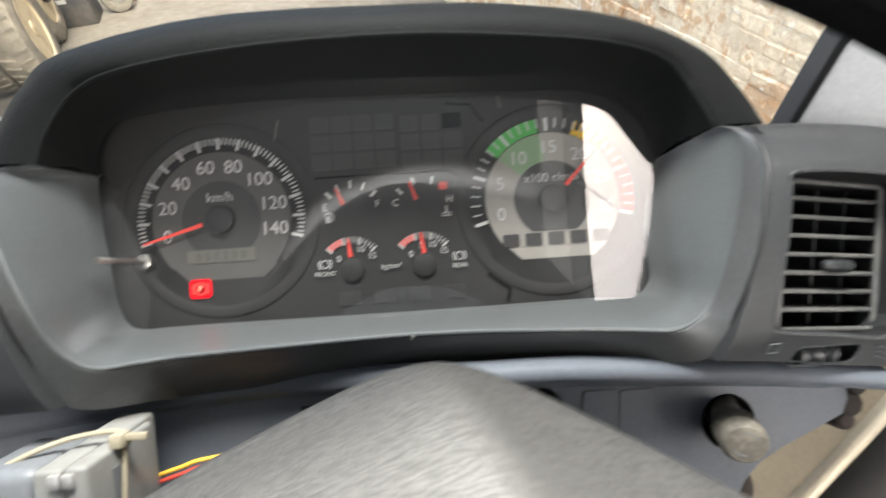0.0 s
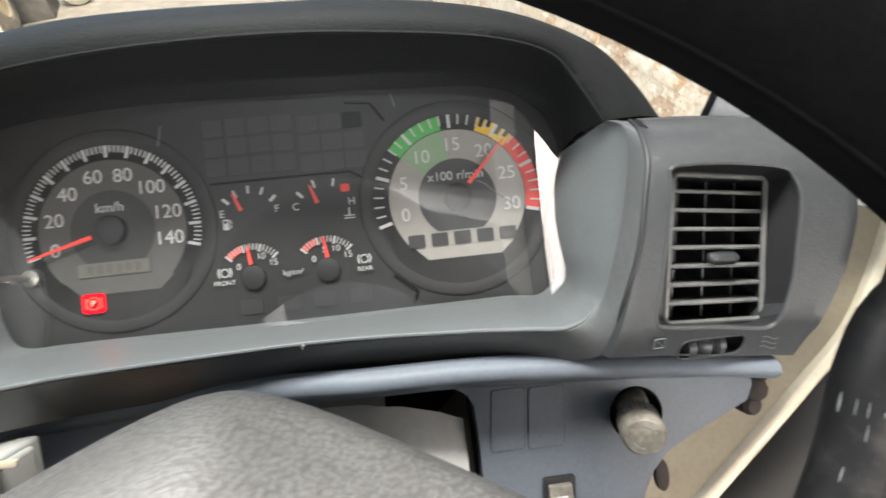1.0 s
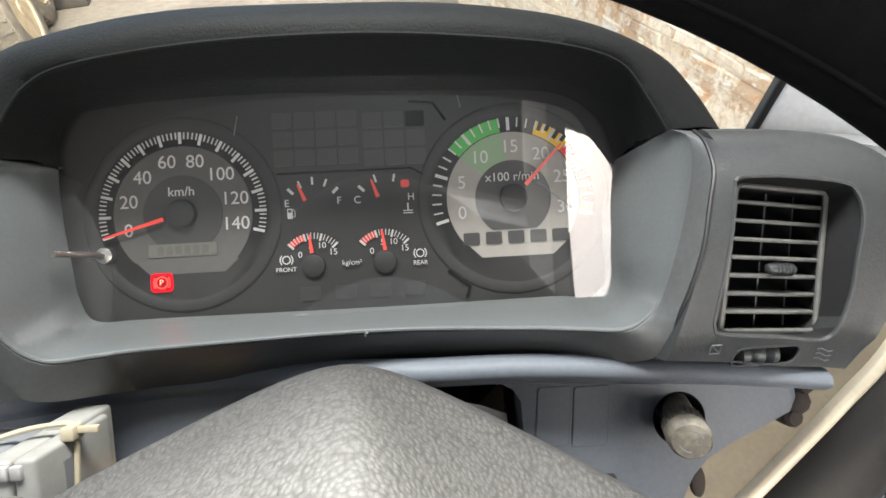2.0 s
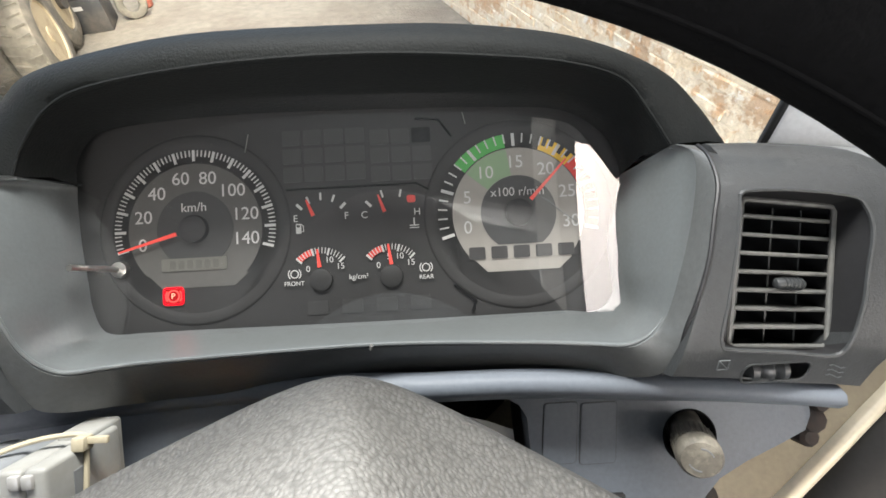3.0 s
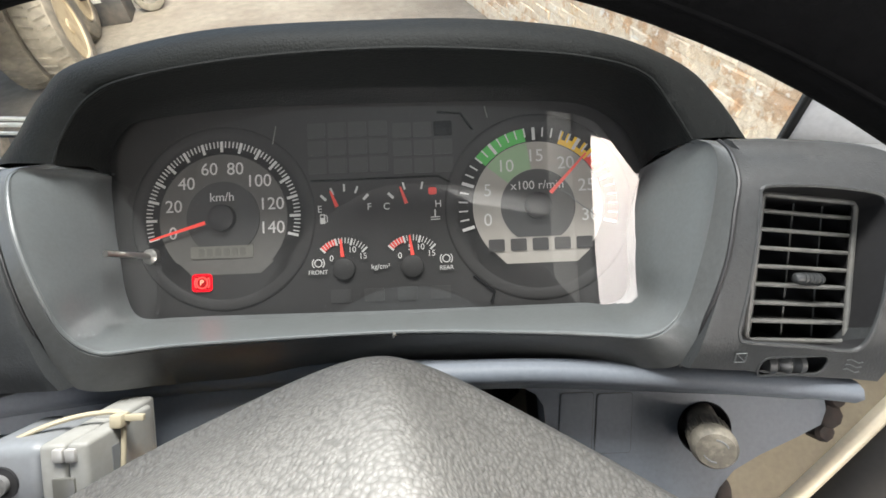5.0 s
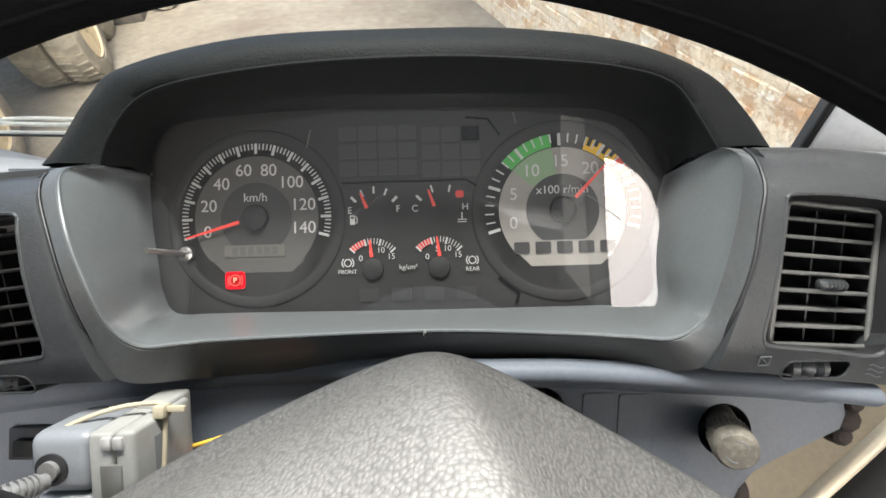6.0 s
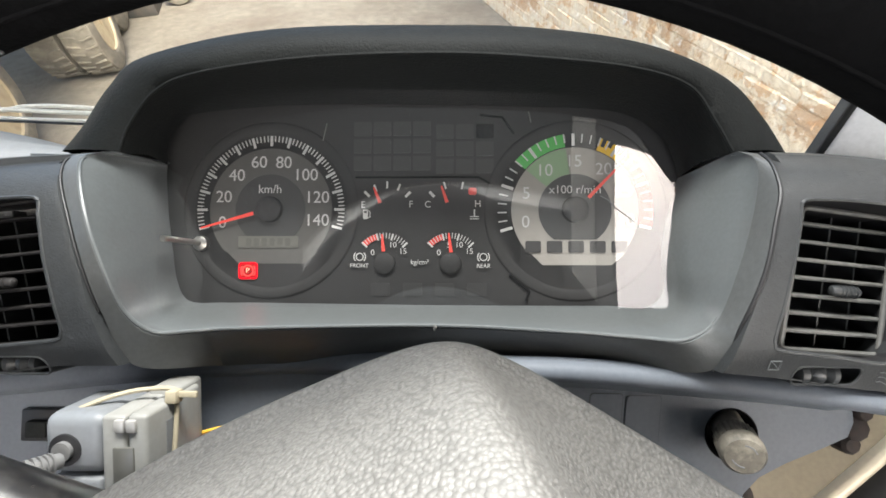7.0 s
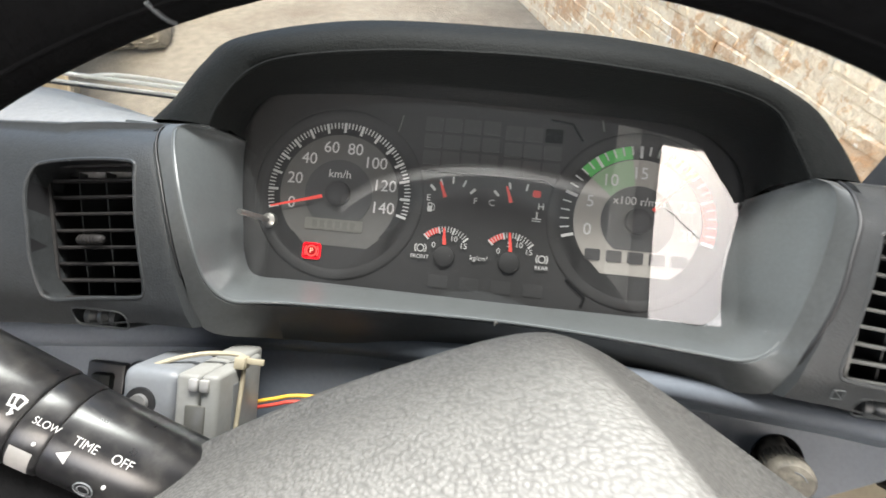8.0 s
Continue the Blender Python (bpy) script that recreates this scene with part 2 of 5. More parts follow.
M_STONE = whitewash("whitewashed_brick")
M_TYRE = shader("dusty_tyre", (0.13, 0.12, 0.10), 0.85, vary=0.2, grain=0.3, grain_size=60, stain=(0.26, 0.23, 0.185), stain_size=6, stain_amount=0.7)
M_HUBCREAM = shader("cream_wheel_paint", (0.44, 0.37, 0.25), 0.5, vary=0.1, stain=(0.2, 0.15, 0.1), stain_size=10, stain_amount=0.5)
M_TRUCK = shader("truck_frame_dark", (0.03, 0.032, 0.035), 0.5, vary=0.2, stain=(0.14, 0.12, 0.10), stain_size=3, stain_amount=0.5)
M_REDCAN = shader("red_can_plastic", (0.26, 0.06, 0.04), 0.5, vary=0.1, stain=(0.3, 0.2, 0.14), stain_size=12, stain_amount=0.4)
M_ROOF = shader("headliner_grey", (0.32, 0.32, 0.31), 0.9, vary=0.06)
M_ARCPALE = shader("lens_arc_pale", (0.25, 0.25, 0.25), 0.6, vary=0.04)
M_HEADLINER = shader("headliner_dark_cloth", (0.040, 0.046, 0.050), 0.9, vary=0.1, grain=0.3, grain_size=700)
M_CABDARK = shader("cab_dark_cloth", (0.05, 0.05, 0.052), 0.9, vary=0.1)
M_BLADE = shader("wiper_grey_paint", (0.52, 0.50, 0.45), 0.4, vary=0.1)
M_COWL = shader("cab_front_paint", (0.50, 0.48, 0.43), 0.4, vary=0.04)
M_YWIRE = shader("yellow_wire", (0.75, 0.45, 0.05), 0.4, vary=0.03)
M_RWIRE = shader("red_wire", (0.5, 0.06, 0.04), 0.4, vary=0.03)
M_RUSTDARK = shader("dark_rust", (0.012, 0.009, 0.008), 0.8, vary=0.3, stain=(0.034, 0.019, 0.013), stain_size=60, stain_amount=0.5)
M_CABLE = shader("grey_cable", (0.15, 0.15, 0.148), 0.35, vary=0.08)


# ---- building helpers ----
def thing(name, m, label, category, group="", kind=""):
    e = new(name)
    e.matrix_world = m
    return tagged(e, label, category, group, kind)


def part(name, bm, material, parent, label="", s=U, smooth=40, kind=""):
    """Links a bmesh as one mesh object under a thing or a part; s scales its units to metres."""
    me = bpy.data.meshes.new(name)
    bmesh.ops.scale(bm, vec=(s, s, s), verts=bm.verts)
    bm.to_mesh(me)
    bm.free()
    me.materials.append(material)
    if smooth:
        me.shade_smooth()
        me.set_sharp_from_angle(angle=radians(smooth))
    ob = new(name, me)
    if parent:
        ob.parent = parent
    return tagged(ob, label, "", "", kind)


def spline(pts, n):
    """n points on a smooth curve through the points."""
    pts = [Vector(p) for p in pts]
    q = [2 * pts[0] - pts[1], *pts, 2 * pts[-1] - pts[-2]]
    out = []
    for k in range(n):
        s = k / (n - 1) * (len(pts) - 1)
        i = min(int(s), len(pts) - 2)
        t = s - i
        a, b, c, d = q[i : i + 4]
        out.append(0.5 * (2 * b + (c - a) * t + (2 * a - 5 * b + 4 * c - d) * t * t + (3 * b - a - 3 * c + d) * t**3))
    return out


def loft(rings, closed=False, caps=False):
    bm = bmesh.new()
    vs = [[bm.verts.new(p) for p in r] for r in rings]
    for a, b in zip(vs, vs[1:]):
        n = len(a)
        for i in range(n if closed else n - 1):
            j = (i + 1) % n
            bm.faces.new((a[i], a[j], b[j], b[i]))
    if caps:
        bm.faces.new(vs[0][::-1])
        bm.faces.new(vs[-1])
    bmesh.ops.recalc_face_normals(bm, faces=bm.faces)
    return bm


def box(x0, x1, y0, y1, z0, z1, bevel=0.0, seg=2, bm=None):
    bm = bm or bmesh.new()
    m = Matrix.Translation(((x0 + x1) / 2, (y0 + y1) / 2, (z0 + z1) / 2)) @ Matrix.Diagonal((x1 - x0, y1 - y0, z1 - z0, 1))
    made = bmesh.ops.create_cube(bm, size=1, matrix=m)["verts"]
    if bevel:
        edges = list({e for v in made for e in v.link_edges})
        bmesh.ops.bevel(bm, geom=edges, offset=bevel, segments=seg, profile=0.5, affect="EDGES")
    return bm


def tube(pts, radius, sides=12, ends=True):
    """A round bar along the points; radius may be a list."""
    pts = [Vector(p) for p in pts]
    radii = radius if isinstance(radius, (list, tuple)) else [radius] * len(pts)
    rings, side = [], None
    for i, p in enumerate(pts):
        way = (pts[min(i + 1, len(pts) - 1)] - pts[max(i - 1, 0)]).normalized()
        side = (side - way * side.dot(way)).normalized() if side else way.orthogonal().normalized()
        up = way.cross(side)
        rings.append([p + radii[i] * (math.cos(a) * side + math.sin(a) * up) for a in (k * math.tau / sides for k in range(sides))])
    return loft(rings, closed=True, caps=ends)


def turned(profile, sides=40, axis="y"):
    """A turned body: (radius, height) pairs about an axis."""
    rings = []
    for r, h in profile:
        ring = []
        for k in range(sides):
            a = k * math.tau / sides
            c, s = r * math.cos(a), r * math.sin(a)
            ring.append({"y": (c, h, s), "x": (h, c, s), "z": (c, s, h)}[axis])
        rings.append(ring)
    return loft(rings, closed=True, caps=True)


def plate(outline, y, depth=0.006):
    """A thin plate in the plane of the dials from (x, z) pairs."""
    bm = bmesh.new()
    f = bm.faces.new([bm.verts.new((x, y, z)) for x, z in outline])
    got = bmesh.ops.extrude_face_region(bm, geom=[f])
    bmesh.ops.translate(bm, vec=(0, depth, 0), verts=[v for v in got["geom"] if isinstance(v, bmesh.types.BMVert)])
    bmesh.ops.recalc_face_normals(bm, faces=bm.faces)
    return bm


def arc(cx, cz, r, a0, a1, n=24):
    return [(cx + r * math.cos(radians(a0 + (a1 - a0) * k / n)), cz + r * math.sin(radians(a0 + (a1 - a0) * k / n))) for k in range(n + 1)]


def sector(cx, cz, r0, r1, a0, a1, y, n=24):
    rings = [[(x, y, z) for x, z in arc(cx, cz, r, a0, a1, n)] for r in (r0, r1)]
    back = [[(x, y + 0.004, z) for x, y, z in r] for r in rings]
    return loft([back[0], rings[0], rings[1], back[1]])


def bar(cx, cz, a, r0, r1, w, y, taper=1.0):
    """A straight mark along the radius at angle a."""
    c, s = math.cos(radians(a)), math.sin(radians(a))
    return plate([(cx + r * c - q * s, cz + r * s + q * c) for r, q in ((r0, -w / 2), (r1, -w * taper / 2), (r1, w * taper / 2), (r0, w / 2))], y)


def words(text, x, z, size, y, material, parent, name="lettering", turn=0.0, wide=1.0, label=""):
    cu = bpy.data.curves.new(name, "FONT")
    cu.body, cu.size, cu.align_x, cu.align_y = text, size, "CENTER", "CENTER"
    cu.extrude = 0.0012
    tmp = new(name, cu)
    me = bpy.data.meshes.new_from_object(tmp)
    bpy.data.objects.remove(tmp)
    bm = bmesh.new()
    bm.from_mesh(me)
    bpy.data.meshes.remove(me)
    bmesh.ops.transform(bm, verts=bm.verts, matrix=pose(x, y, z) @ pose(0, 0, 0, 0, turn, 0) @ pose(0, 0, 0, 90) @ Matrix.Diagonal((wide, 1, 1, 1)))
    return part(name, bm, material, parent, label or f"{text} in white", smooth=0)


# ---- ground and cab shell ----
bm = bmesh.new()
bmesh.ops.create_grid(bm, x_segments=60, y_segments=60, size=1500)
tagged(part("ground", bm, M_GROUND, None, "dusty bare yard ground with dark stains", s=1, kind="structure"), category="ground")


def slab(name, material, x0, x1, y0, y1, z0, z1, label, category="wall"):
    return tagged(part(name, box(x0, x1, y0, y1, z0, z1), material, None, label, s=1, smooth=0, kind="structure"), category=category)


slab("wall_rear_lower", M_CABDARK, -1.55, 0.46, -1.02, -0.98, 0.95, 2.18, "dark trimmed rear wall of the cab")
slab("wall_rear_upper", M_ROOF, -1.55, 0.46, -1.02, -0.98, 2.66, 2.75, "grey strip above the rear cab window")
slab("wall_rear_side", M_ROOF, 0.36, 0.46, -1.02, -0.98, 2.18, 2.66, "grey rear corner of the cab")
slab("wall_rear_side", M_ROOF, -1.55, -0.65, -1.02, -0.98, 2.18, 2.66, "grey rear corner of the cab")
slab("floor", M_CABDARK, -1.55, 0.46, -0.98, 0.30, 0.93, 0.97, "dark rubber cab floor", "floor")
slab("ceiling", M_HEADLINER, -1.55, 0.50, -1.02, 0.30, 2.75, 2.79, "dark grey cloth cab headliner", "ceiling")
# Strip added out of view; its reflection makes the veil on the lens.
slab("lens_veil_strip", M_ROOF, 0.385, 0.455, -0.97, 0.20, 2.735, 2.747, "unseen pale grey strip whose reflection veils part of the lens", "trim")
# Pale tube added under the ceiling, unseen, to reflect as an arc in the lens.
bow = spline([(-0.44, -0.272, 2.742), (-0.30, -0.296, 2.742), (-0.10, -0.311, 2.742), (0.10, -0.313, 2.742), (0.38, -0.300, 2.742)], 24)
tagged(part("lens_arc_tube", tube(bow, 0.005, 8), M_ARCPALE, None, "unseen pale tube that puts a faint arc in the lens", s=1, kind="structure"), category="trim")
slab("wall_front", M_CABDARK, -1.55, 0.46, 0.24, 0.28, 0.93, 1.60, "dark front bulkhead of the cab")
slab("door_left_lower", M_CABDARK, -1.59, -1.55, -1.02, 0.28, 0.93, 1.80, "dark lower half of the passenger door", "door")
slab("door_left_upper", M_ROOF, -1.59, -1.55, -1.02, 0.28, 2.50, 2.79, "grey upper frame of the passenger door", "door")
slab("pillar_left_rear", M_ROOF, -1.59, -1.55, -1.02, -0.70, 1.80, 2.50, "grey rear pillar on the passenger side", "pillar")
bm = bmesh.new()
edges = []
HOLE = [(-0.297, 2.64), (-0.05, 2.62), (-0.02, 2.20), (-0.100, 2.20)]
DOOR_HOLE = [(-0.88, 1.90), (-0.36, 1.90), (-0.38, 2.12), (-0.86, 2.12)]
for ring in ([(-1.02, 0.93), (0.28, 0.93), (0.28, 2.75), (-1.02, 2.75)], HOLE, DOOR_HOLE):
    vs = [bm.verts.new((0.46, y, z)) for y, z in ring]
    edges += [bm.edges.new((vs[i], vs[(i + 1) % 4])) for i in range(4)]
bmesh.ops.triangle_fill(bm, use_beauty=True, edges=edges)
got = bmesh.ops.extrude_face_region(bm, geom=list(bm.faces))
bmesh.ops.translate(bm, vec=(0.012, 0, 0), verts=[v for v in got["geom"] if isinstance(v, bmesh.types.BMVert)])
tagged(part("wall_right", bm, M_CABDARK, None, "dark trimmed side of the cab with quarter and door windows", s=1, smooth=0, kind="structure"), category="wall")

# ---- dashboard ----
dash = thing("dashboard", DASH, "dark grey and blue-grey moulded plastic truck dashboard with instrument hood", "dashboard")

A_TOP = [(-1.58, -0.08, 0.28), (-1.58, -0.08, 0.41), (-1.50, -0.08, 0.55), (-1.34, -0.08, 0.61), (-0.72, -0.08, 0.65), (0.10, -0.08, 0.64),
         (0.76, -0.08, 0.62), (1.20, -0.08, 0.58), (1.43, -0.08, 0.44), (1.51, -0.08, 0.29), (1.53, -0.08, 0.18)]
B_TOP = [(-1.62, -0.42, 0.27), (-1.54, -0.46, 0.40), (-1.36, -0.52, 0.56), (-1.09, -0.58, 0.63), (-0.53, -0.62, 0.68), (0.14, -0.65, 0.68),
         (0.67, -0.62, 0.66), (1.11, -0.58, 0.62), (1.39, -0.52, 0.55), (1.53, -0.48, 0.39), (1.63, -0.45, 0.24)]
C_TOP = [(-2.06, -0.30, 0.31), (-1.90, -0.35, 0.44), (-1.72, -0.40, 0.64), (-1.48, -0.45, 0.79), (-0.78, -0.50, 0.90), (0.13, -0.50, 0.91),
         (0.69, -0.50, 0.88), (1.23, -0.45, 0.81), (1.64, -0.40, 0.65), (1.85, -0.35, 0.47), (2.01, -0.30, 0.27)]
A_LOW = [(-1.58, -0.08, 0.28), (-1.58, -0.08, 0.26), (-1.58, -0.08, 0.18), (-1.56, -0.08, -0.05), (-1.53, -0.08, -0.25), (-1.50, -0.08, -0.43), (-1.42, -0.08, -0.56), 
         (-1.20, -0.08, -0.57), (-0.96, -0.08, -0.57), (0.09, -0.08, -0.58), (0.90, -0.08, -0.58), (1.15, -0.08, -0.58), (1.33, -0.08, -0.59), (1.43, -0.08, -0.50), 
         (1.43, -0.08, -0.35), (1.43, -0.08, -0.18), (1.49, -0.08, 0.05), (1.52, -0.08, 0.15), (1.53, -0.08, 0.18)]
B_LOW = [(-1.62, -0.42, 0.27), (-1.72, -0.50, 0.23), (-1.68, -0.60, 0.13), (-1.57, -0.68, -0.12), (-1.49, -0.66, -0.37), (-1.44, -0.58, -0.58), (-1.34, -0.50, -0.69), 
         (-1.16, -0.44, -0.69), (-0.91, -0.40, -0.68), (0.10, -0.40, -0.66), (0.82, -0.40, -0.69), (1.15, -0.44, -0.71), (1.35, -0.50, -0.71), (1.490, -0.50, -0.612), 
         (1.566, -0.54, -0.382), (1.637, -0.55, -0.134), (1.682, -0.54, 0.085), (1.685, -0.50, 0.195), (1.64, -0.45, 0.24)]
C_LOW = [(-1.71, -0.46, 0.26), (-1.78, -0.54, 0.22), (-1.76, -0.62, 0.10), (-1.66, -0.68, -0.12), (-1.58, -0.68, -0.37), (-1.53, -0.62, -0.59), (-1.455, -0.49, -0.865), 
         (-1.18, -0.27, -0.914), (-0.94, -0.17, -0.921), (0.10, -0.15, -0.895), (0.83, -0.17, -0.904), (1.17, -0.27, -0.894), (1.475, -0.49, -0.865), (1.54, -0.64, -0.61), 
         (1.61, -0.70, -0.37), (1.66, -0.70, -0.15), (1.70, -0.68, 0.00), (1.72, -0.60, 0.14), (1.73, -0.50, 0.22)]
N = 97
a, b, c = (spline(p, N) for p in (A_TOP, B_TOP, C_TOP))
roll_1 = [0.80 * q + 0.20 * r + Vector((0, -0.045, 0)) for q, r in zip(b, c)]
roll_2 = [0.45 * q + 0.55 * r + Vector((0, -0.06, 0)) for q, r in zip(b, c)]
roll_3 = [0.15 * q + 0.85 * r + Vector((0, -0.035, 0)) for q, r in zip(b, c)]
back_1 = [p + Vector((0.03 * p.x, 0.25, 0.03)) for p in c]
back_2 = [p + Vector((0.10 * p.x, 1.00, -0.05)) for p in c]
mid = [0.5 * (p + q) + Vector((0, 0.02, 0.03)) for p, q in zip(a, b)]
part("instrument_hood", loft([a, mid, [0.06 * p + 0.94 * q for p, q in zip(a, b)], b, roll_1, roll_2, roll_3, c, back_1, back_2]), M_HOOD, dash,
     "matt black grained hood over the dials", smooth=60)
# Bead added so that the hood's fold catches a thin line of light.
part("hood_edge", tube([p + Vector((0, -0.012, 0.004)) for p in b], 0.008, 6), M_HOOD, dash, "thin bead on the fold edge of the hood")
a, b, c = (spline(p, 151) for p in (A_LOW, B_LOW, C_LOW))
lip_0 = [0.10 * p + 0.90 * q + Vector((0, 0.012, 0)) for p, q in zip(a, b)]
lip_1 = [0.93 * p + 0.07 * q + Vector((0, -0.022, 0)) for p, q in zip(b, c)]
lip_2 = [0.75 * p + 0.25 * q + Vector((0, -0.02, 0)) for p, q in zip(b, c)]
mid = [0.5 * (p + q) + Vector((0, 0.03, 0)) for p, q in zip(a, b)]
part("dial_bezel", loft([a, mid, lip_0, b, lip_1]), M_BEZEL, dash, "satin dark grey surround of the dials", smooth=50)
part("dial_fascia", loft([lip_1, lip_2, c, [p + Vector((0, 0.4, 0)) for p in c]]), M_SURROUND, dash, "satin black fascia round the dial surround", smooth=50)
part("bezel_lip", tube([p + Vector((0, -0.012, 0.0)) for p in b[9:110]], [0.011 * min(1.0, (k + 2) / 16, (103 - k) / 14) for k in range(101)], 8), M_BEZEL, dash, "rounded lip of the surround")


for pts in ([(1.64, 0.4, 0.30), (1.64, -0.44, 0.238), (1.73, -0.495, 0.222), (1.80, -0.50, 0.215), (2.05, -0.45, 0.22), (2.05, 0.4, 0.36)],
            [(-1.62, 0.4, 0.36), (-1.62, -0.41, 0.268), (-1.71, -0.455, 0.26), (-1.80, -0.50, 0.24), (-2.10, -0.45, 0.26), (-2.10, 0.4, 0.38)]):
    bm = bmesh.new()
    f = bm.faces.new([bm.verts.new(p) for p in pts])
    got = bmesh.ops.extrude_face_region(bm, geom=[f])
    bmesh.ops.translate(bm, vec=(0, 0, -0.012), verts=[v for v in got["geom"] if isinstance(v, bmesh.types.BMVert)])
    bmesh.ops.recalc_face_normals(bm, faces=bm.faces)
    part("bezel_cap", bm, M_BEZEL, dash, "flat top end of the surround", smooth=0)


def sheet_y(x, z):
    """Depth of the upper dashboard face: swells towards the driver above the ledge and rolls back at the top."""
    return float(np.interp(z, (-1.1, -0.95, -0.86, -0.75, -0.55, -0.3, -0.1, 0.0, 0.08, 0.14, 0.18, 0.22, 0.3), (-0.50, -0.535, -0.58, -0.64, -0.68, -0.70, -0.695, -0.675, -0.64, -0.59, -0.545, -0.49, -0.38)))


def rounded(x0, x1, z0, z1, r, n=6):
    out = []
    for cx, cz, a0 in ((x1 - r, z1 - r, 0), (x0 + r, z1 - r, 90), (x0 + r, z0 + r, 180), (x1 - r, z0 + r, 270)):
        out += arc(cx, cz, r, a0, a0 + 90, n)
    return out


def skew(ring, k, x_ref):
    """Slants an outline: x moves by k for each unit of z."""
    return [(x + k * z, z) for x, z in ring]


def inside(x, z, ring):
    """Whether a point lies within a closed outline."""
    hit = False
    for (x0, z0), (x1, z1) in zip(ring, ring[1:] + ring[:1]):
        if (z0 > z) != (z1 > z) and x < (x1 - x0) * (z - z0) / (z1 - z0) + x0:
            hit = not hit
    return hit


def sheet_panel(name, outline, holes, material, label, sheet, depth=0.5, roll=0.08):
    """A moulded sheet with openings, thickened backwards, with a rolled outer rim."""
    bm = bmesh.new()
    mid = Vector((sum(p[0] for p in outline) / len(outline), sum(p[1] for p in outline) / len(outline)))
    loops = []
    inner = [tuple(Vector(p) + (mid - Vector(p)).normalized() * roll * (0.2 if sheet is sheet_y and p[1] < -0.84 else 0.3 if sheet is sheet_y and abs(p[0]) < 1.80 and p[1] < 0.215 else 1.0)) for p in outline]
    flat, lines, spans = [], [], []
    for ring in (inner, *holes):
        first = len(flat)
        flat += [Vector((x, z)) for x, z in ring]
        lines += [(first + i, first + (i + 1) % len(ring)) for i in range(len(ring))]
        spans.append(range(first, first + len(ring)))
    xs, zs = [p[0] for p in inner], [p[1] for p in inner]
    flat += [Vector((min(xs) + 0.061 * i, min(zs) + 0.053 * j)) for i in range(int((max(xs) - min(xs)) / 0.061) + 1) for j in range(int((max(zs) - min(zs)) / 0.053) + 1)]
    got, _, tris, origin, _, _ = mathutils.geometry.delaunay_2d_cdt(flat, lines, [], 0, 1e-5)
    vs = [bm.verts.new((p.x, sheet(p.x, p.y), p.y)) for p in got]
    for tri in tris:
        cx, cz = sum(got[i].x for i in tri) / 3, sum(got[i].y for i in tri) / 3
        if inside(cx, cz, inner) and not any(inside(cx, cz, h) for h in holes):
            bm.faces.new([vs[i] for i in tri])
    where = {k: vs[i] for i, keys in enumerate(origin) for k in keys}
    loops = [[where[k] for k in span] for span in spans]
    bmesh.ops.delete(bm, geom=[v for v in bm.verts if not v.link_faces and not any(v in ring for ring in loops)], context="VERTS")
    rims = [loops[0]]
    for k, off in ((0.7, 0.05), (0.92, 0.30), (1.0, 1.0)):
        rims.append([bm.verts.new((p[0] * k + q[0] * (1 - k), sheet(*q) + roll * off, p[1] * k + q[1] * (1 - k))) for p, q in zip(outline, inner)])
    rims.append([bm.verts.new((p[0], sheet(*q) + depth, p[1])) for p, q in zip(outline, inner)])
    for u, v in zip(rims, rims[1:]):
        for i in range(len(u)):
            j = (i + 1) % len(u)
            bm.faces.new((u[i], u[j], v[j], v[i]))
    for vs in loops[1:]:
        back = [bm.verts.new((v.co.x, v.co.y + 0.22, v.co.z)) for v in vs]
        for i in range(len(vs)):
            j = (i + 1) % len(vs)
            bm.faces.new((vs[i], vs[j], back[j], back[i]))
    bmesh.ops.recalc_face_normals(bm, faces=bm.faces)
    return part(name, bm, material, dash, label, smooth=45)


R_OUT = [(p.x, p.z) for p in spline([(1.745, 0, 0.22), (1.735, 0, 0.14), (1.715, 0, 0.0), (1.675, 0, -0.15), (1.625, 0, -0.37), (1.555, 0, -0.61), (1.485, 0, -0.86)], 22)] + \
        [(1.75, -0.885), (2.0, -0.925), (2.25, -0.95)] + \
        [(p.x, p.z) for p in spline([(2.39, 0, -0.97), (2.47, 0, -0.80), (2.54, 0, -0.66), (2.61, 0, -0.48), (2.65, 0, -0.30), (2.64, 0, -0.14), (2.56, 0, 0.0), (2.38, 0, 0.13), (2.13, 0, 0.185), (1.91, 0, 0.21)], 34)]
R_HOLE = [(p.x, p.z) for p in spline([(1.80, 0, -0.06), (1.85, 0, -0.04), (2.06, 0, -0.05), (2.29, 0, -0.09), (2.35, 0, -0.14), (2.37, 0, -0.24), (2.34, 0, -0.41), (2.31, 0, -0.60),
                                      (2.27, 0, -0.74), (2.21, 0, -0.80), (1.99, 0, -0.77), (1.73, 0, -0.74), (1.69, 0, -0.71), (1.69, 0, -0.64), (1.74, 0, -0.39), (1.80, 0, -0.06)], 76)][:-1]
R_SLOT = skew(rounded(1.93, 2.24, -0.912, -0.818, 0.035, 3), 0.14, 0)
sheet_panel("vent_panel", R_OUT, [R_HOLE, R_SLOT], M_PANEL, "dark grey grained panel round the air vent", sheet_y)
L_EDGE = spline([(-1.79, 0, 0.25), (-1.788, 0, 0.20), (-1.772, 0, 0.10), (-1.674, 0, -0.12), (-1.594, 0, -0.37), (-1.544, 0, -0.59), (-1.464, 0, -0.85)], 22)
L_OUT = [(p.x, p.z) for p in L_EDGE] + [(-x - 0.03, z + 0.03 if x < 2.3 else z) for x, z in R_OUT[22:]]
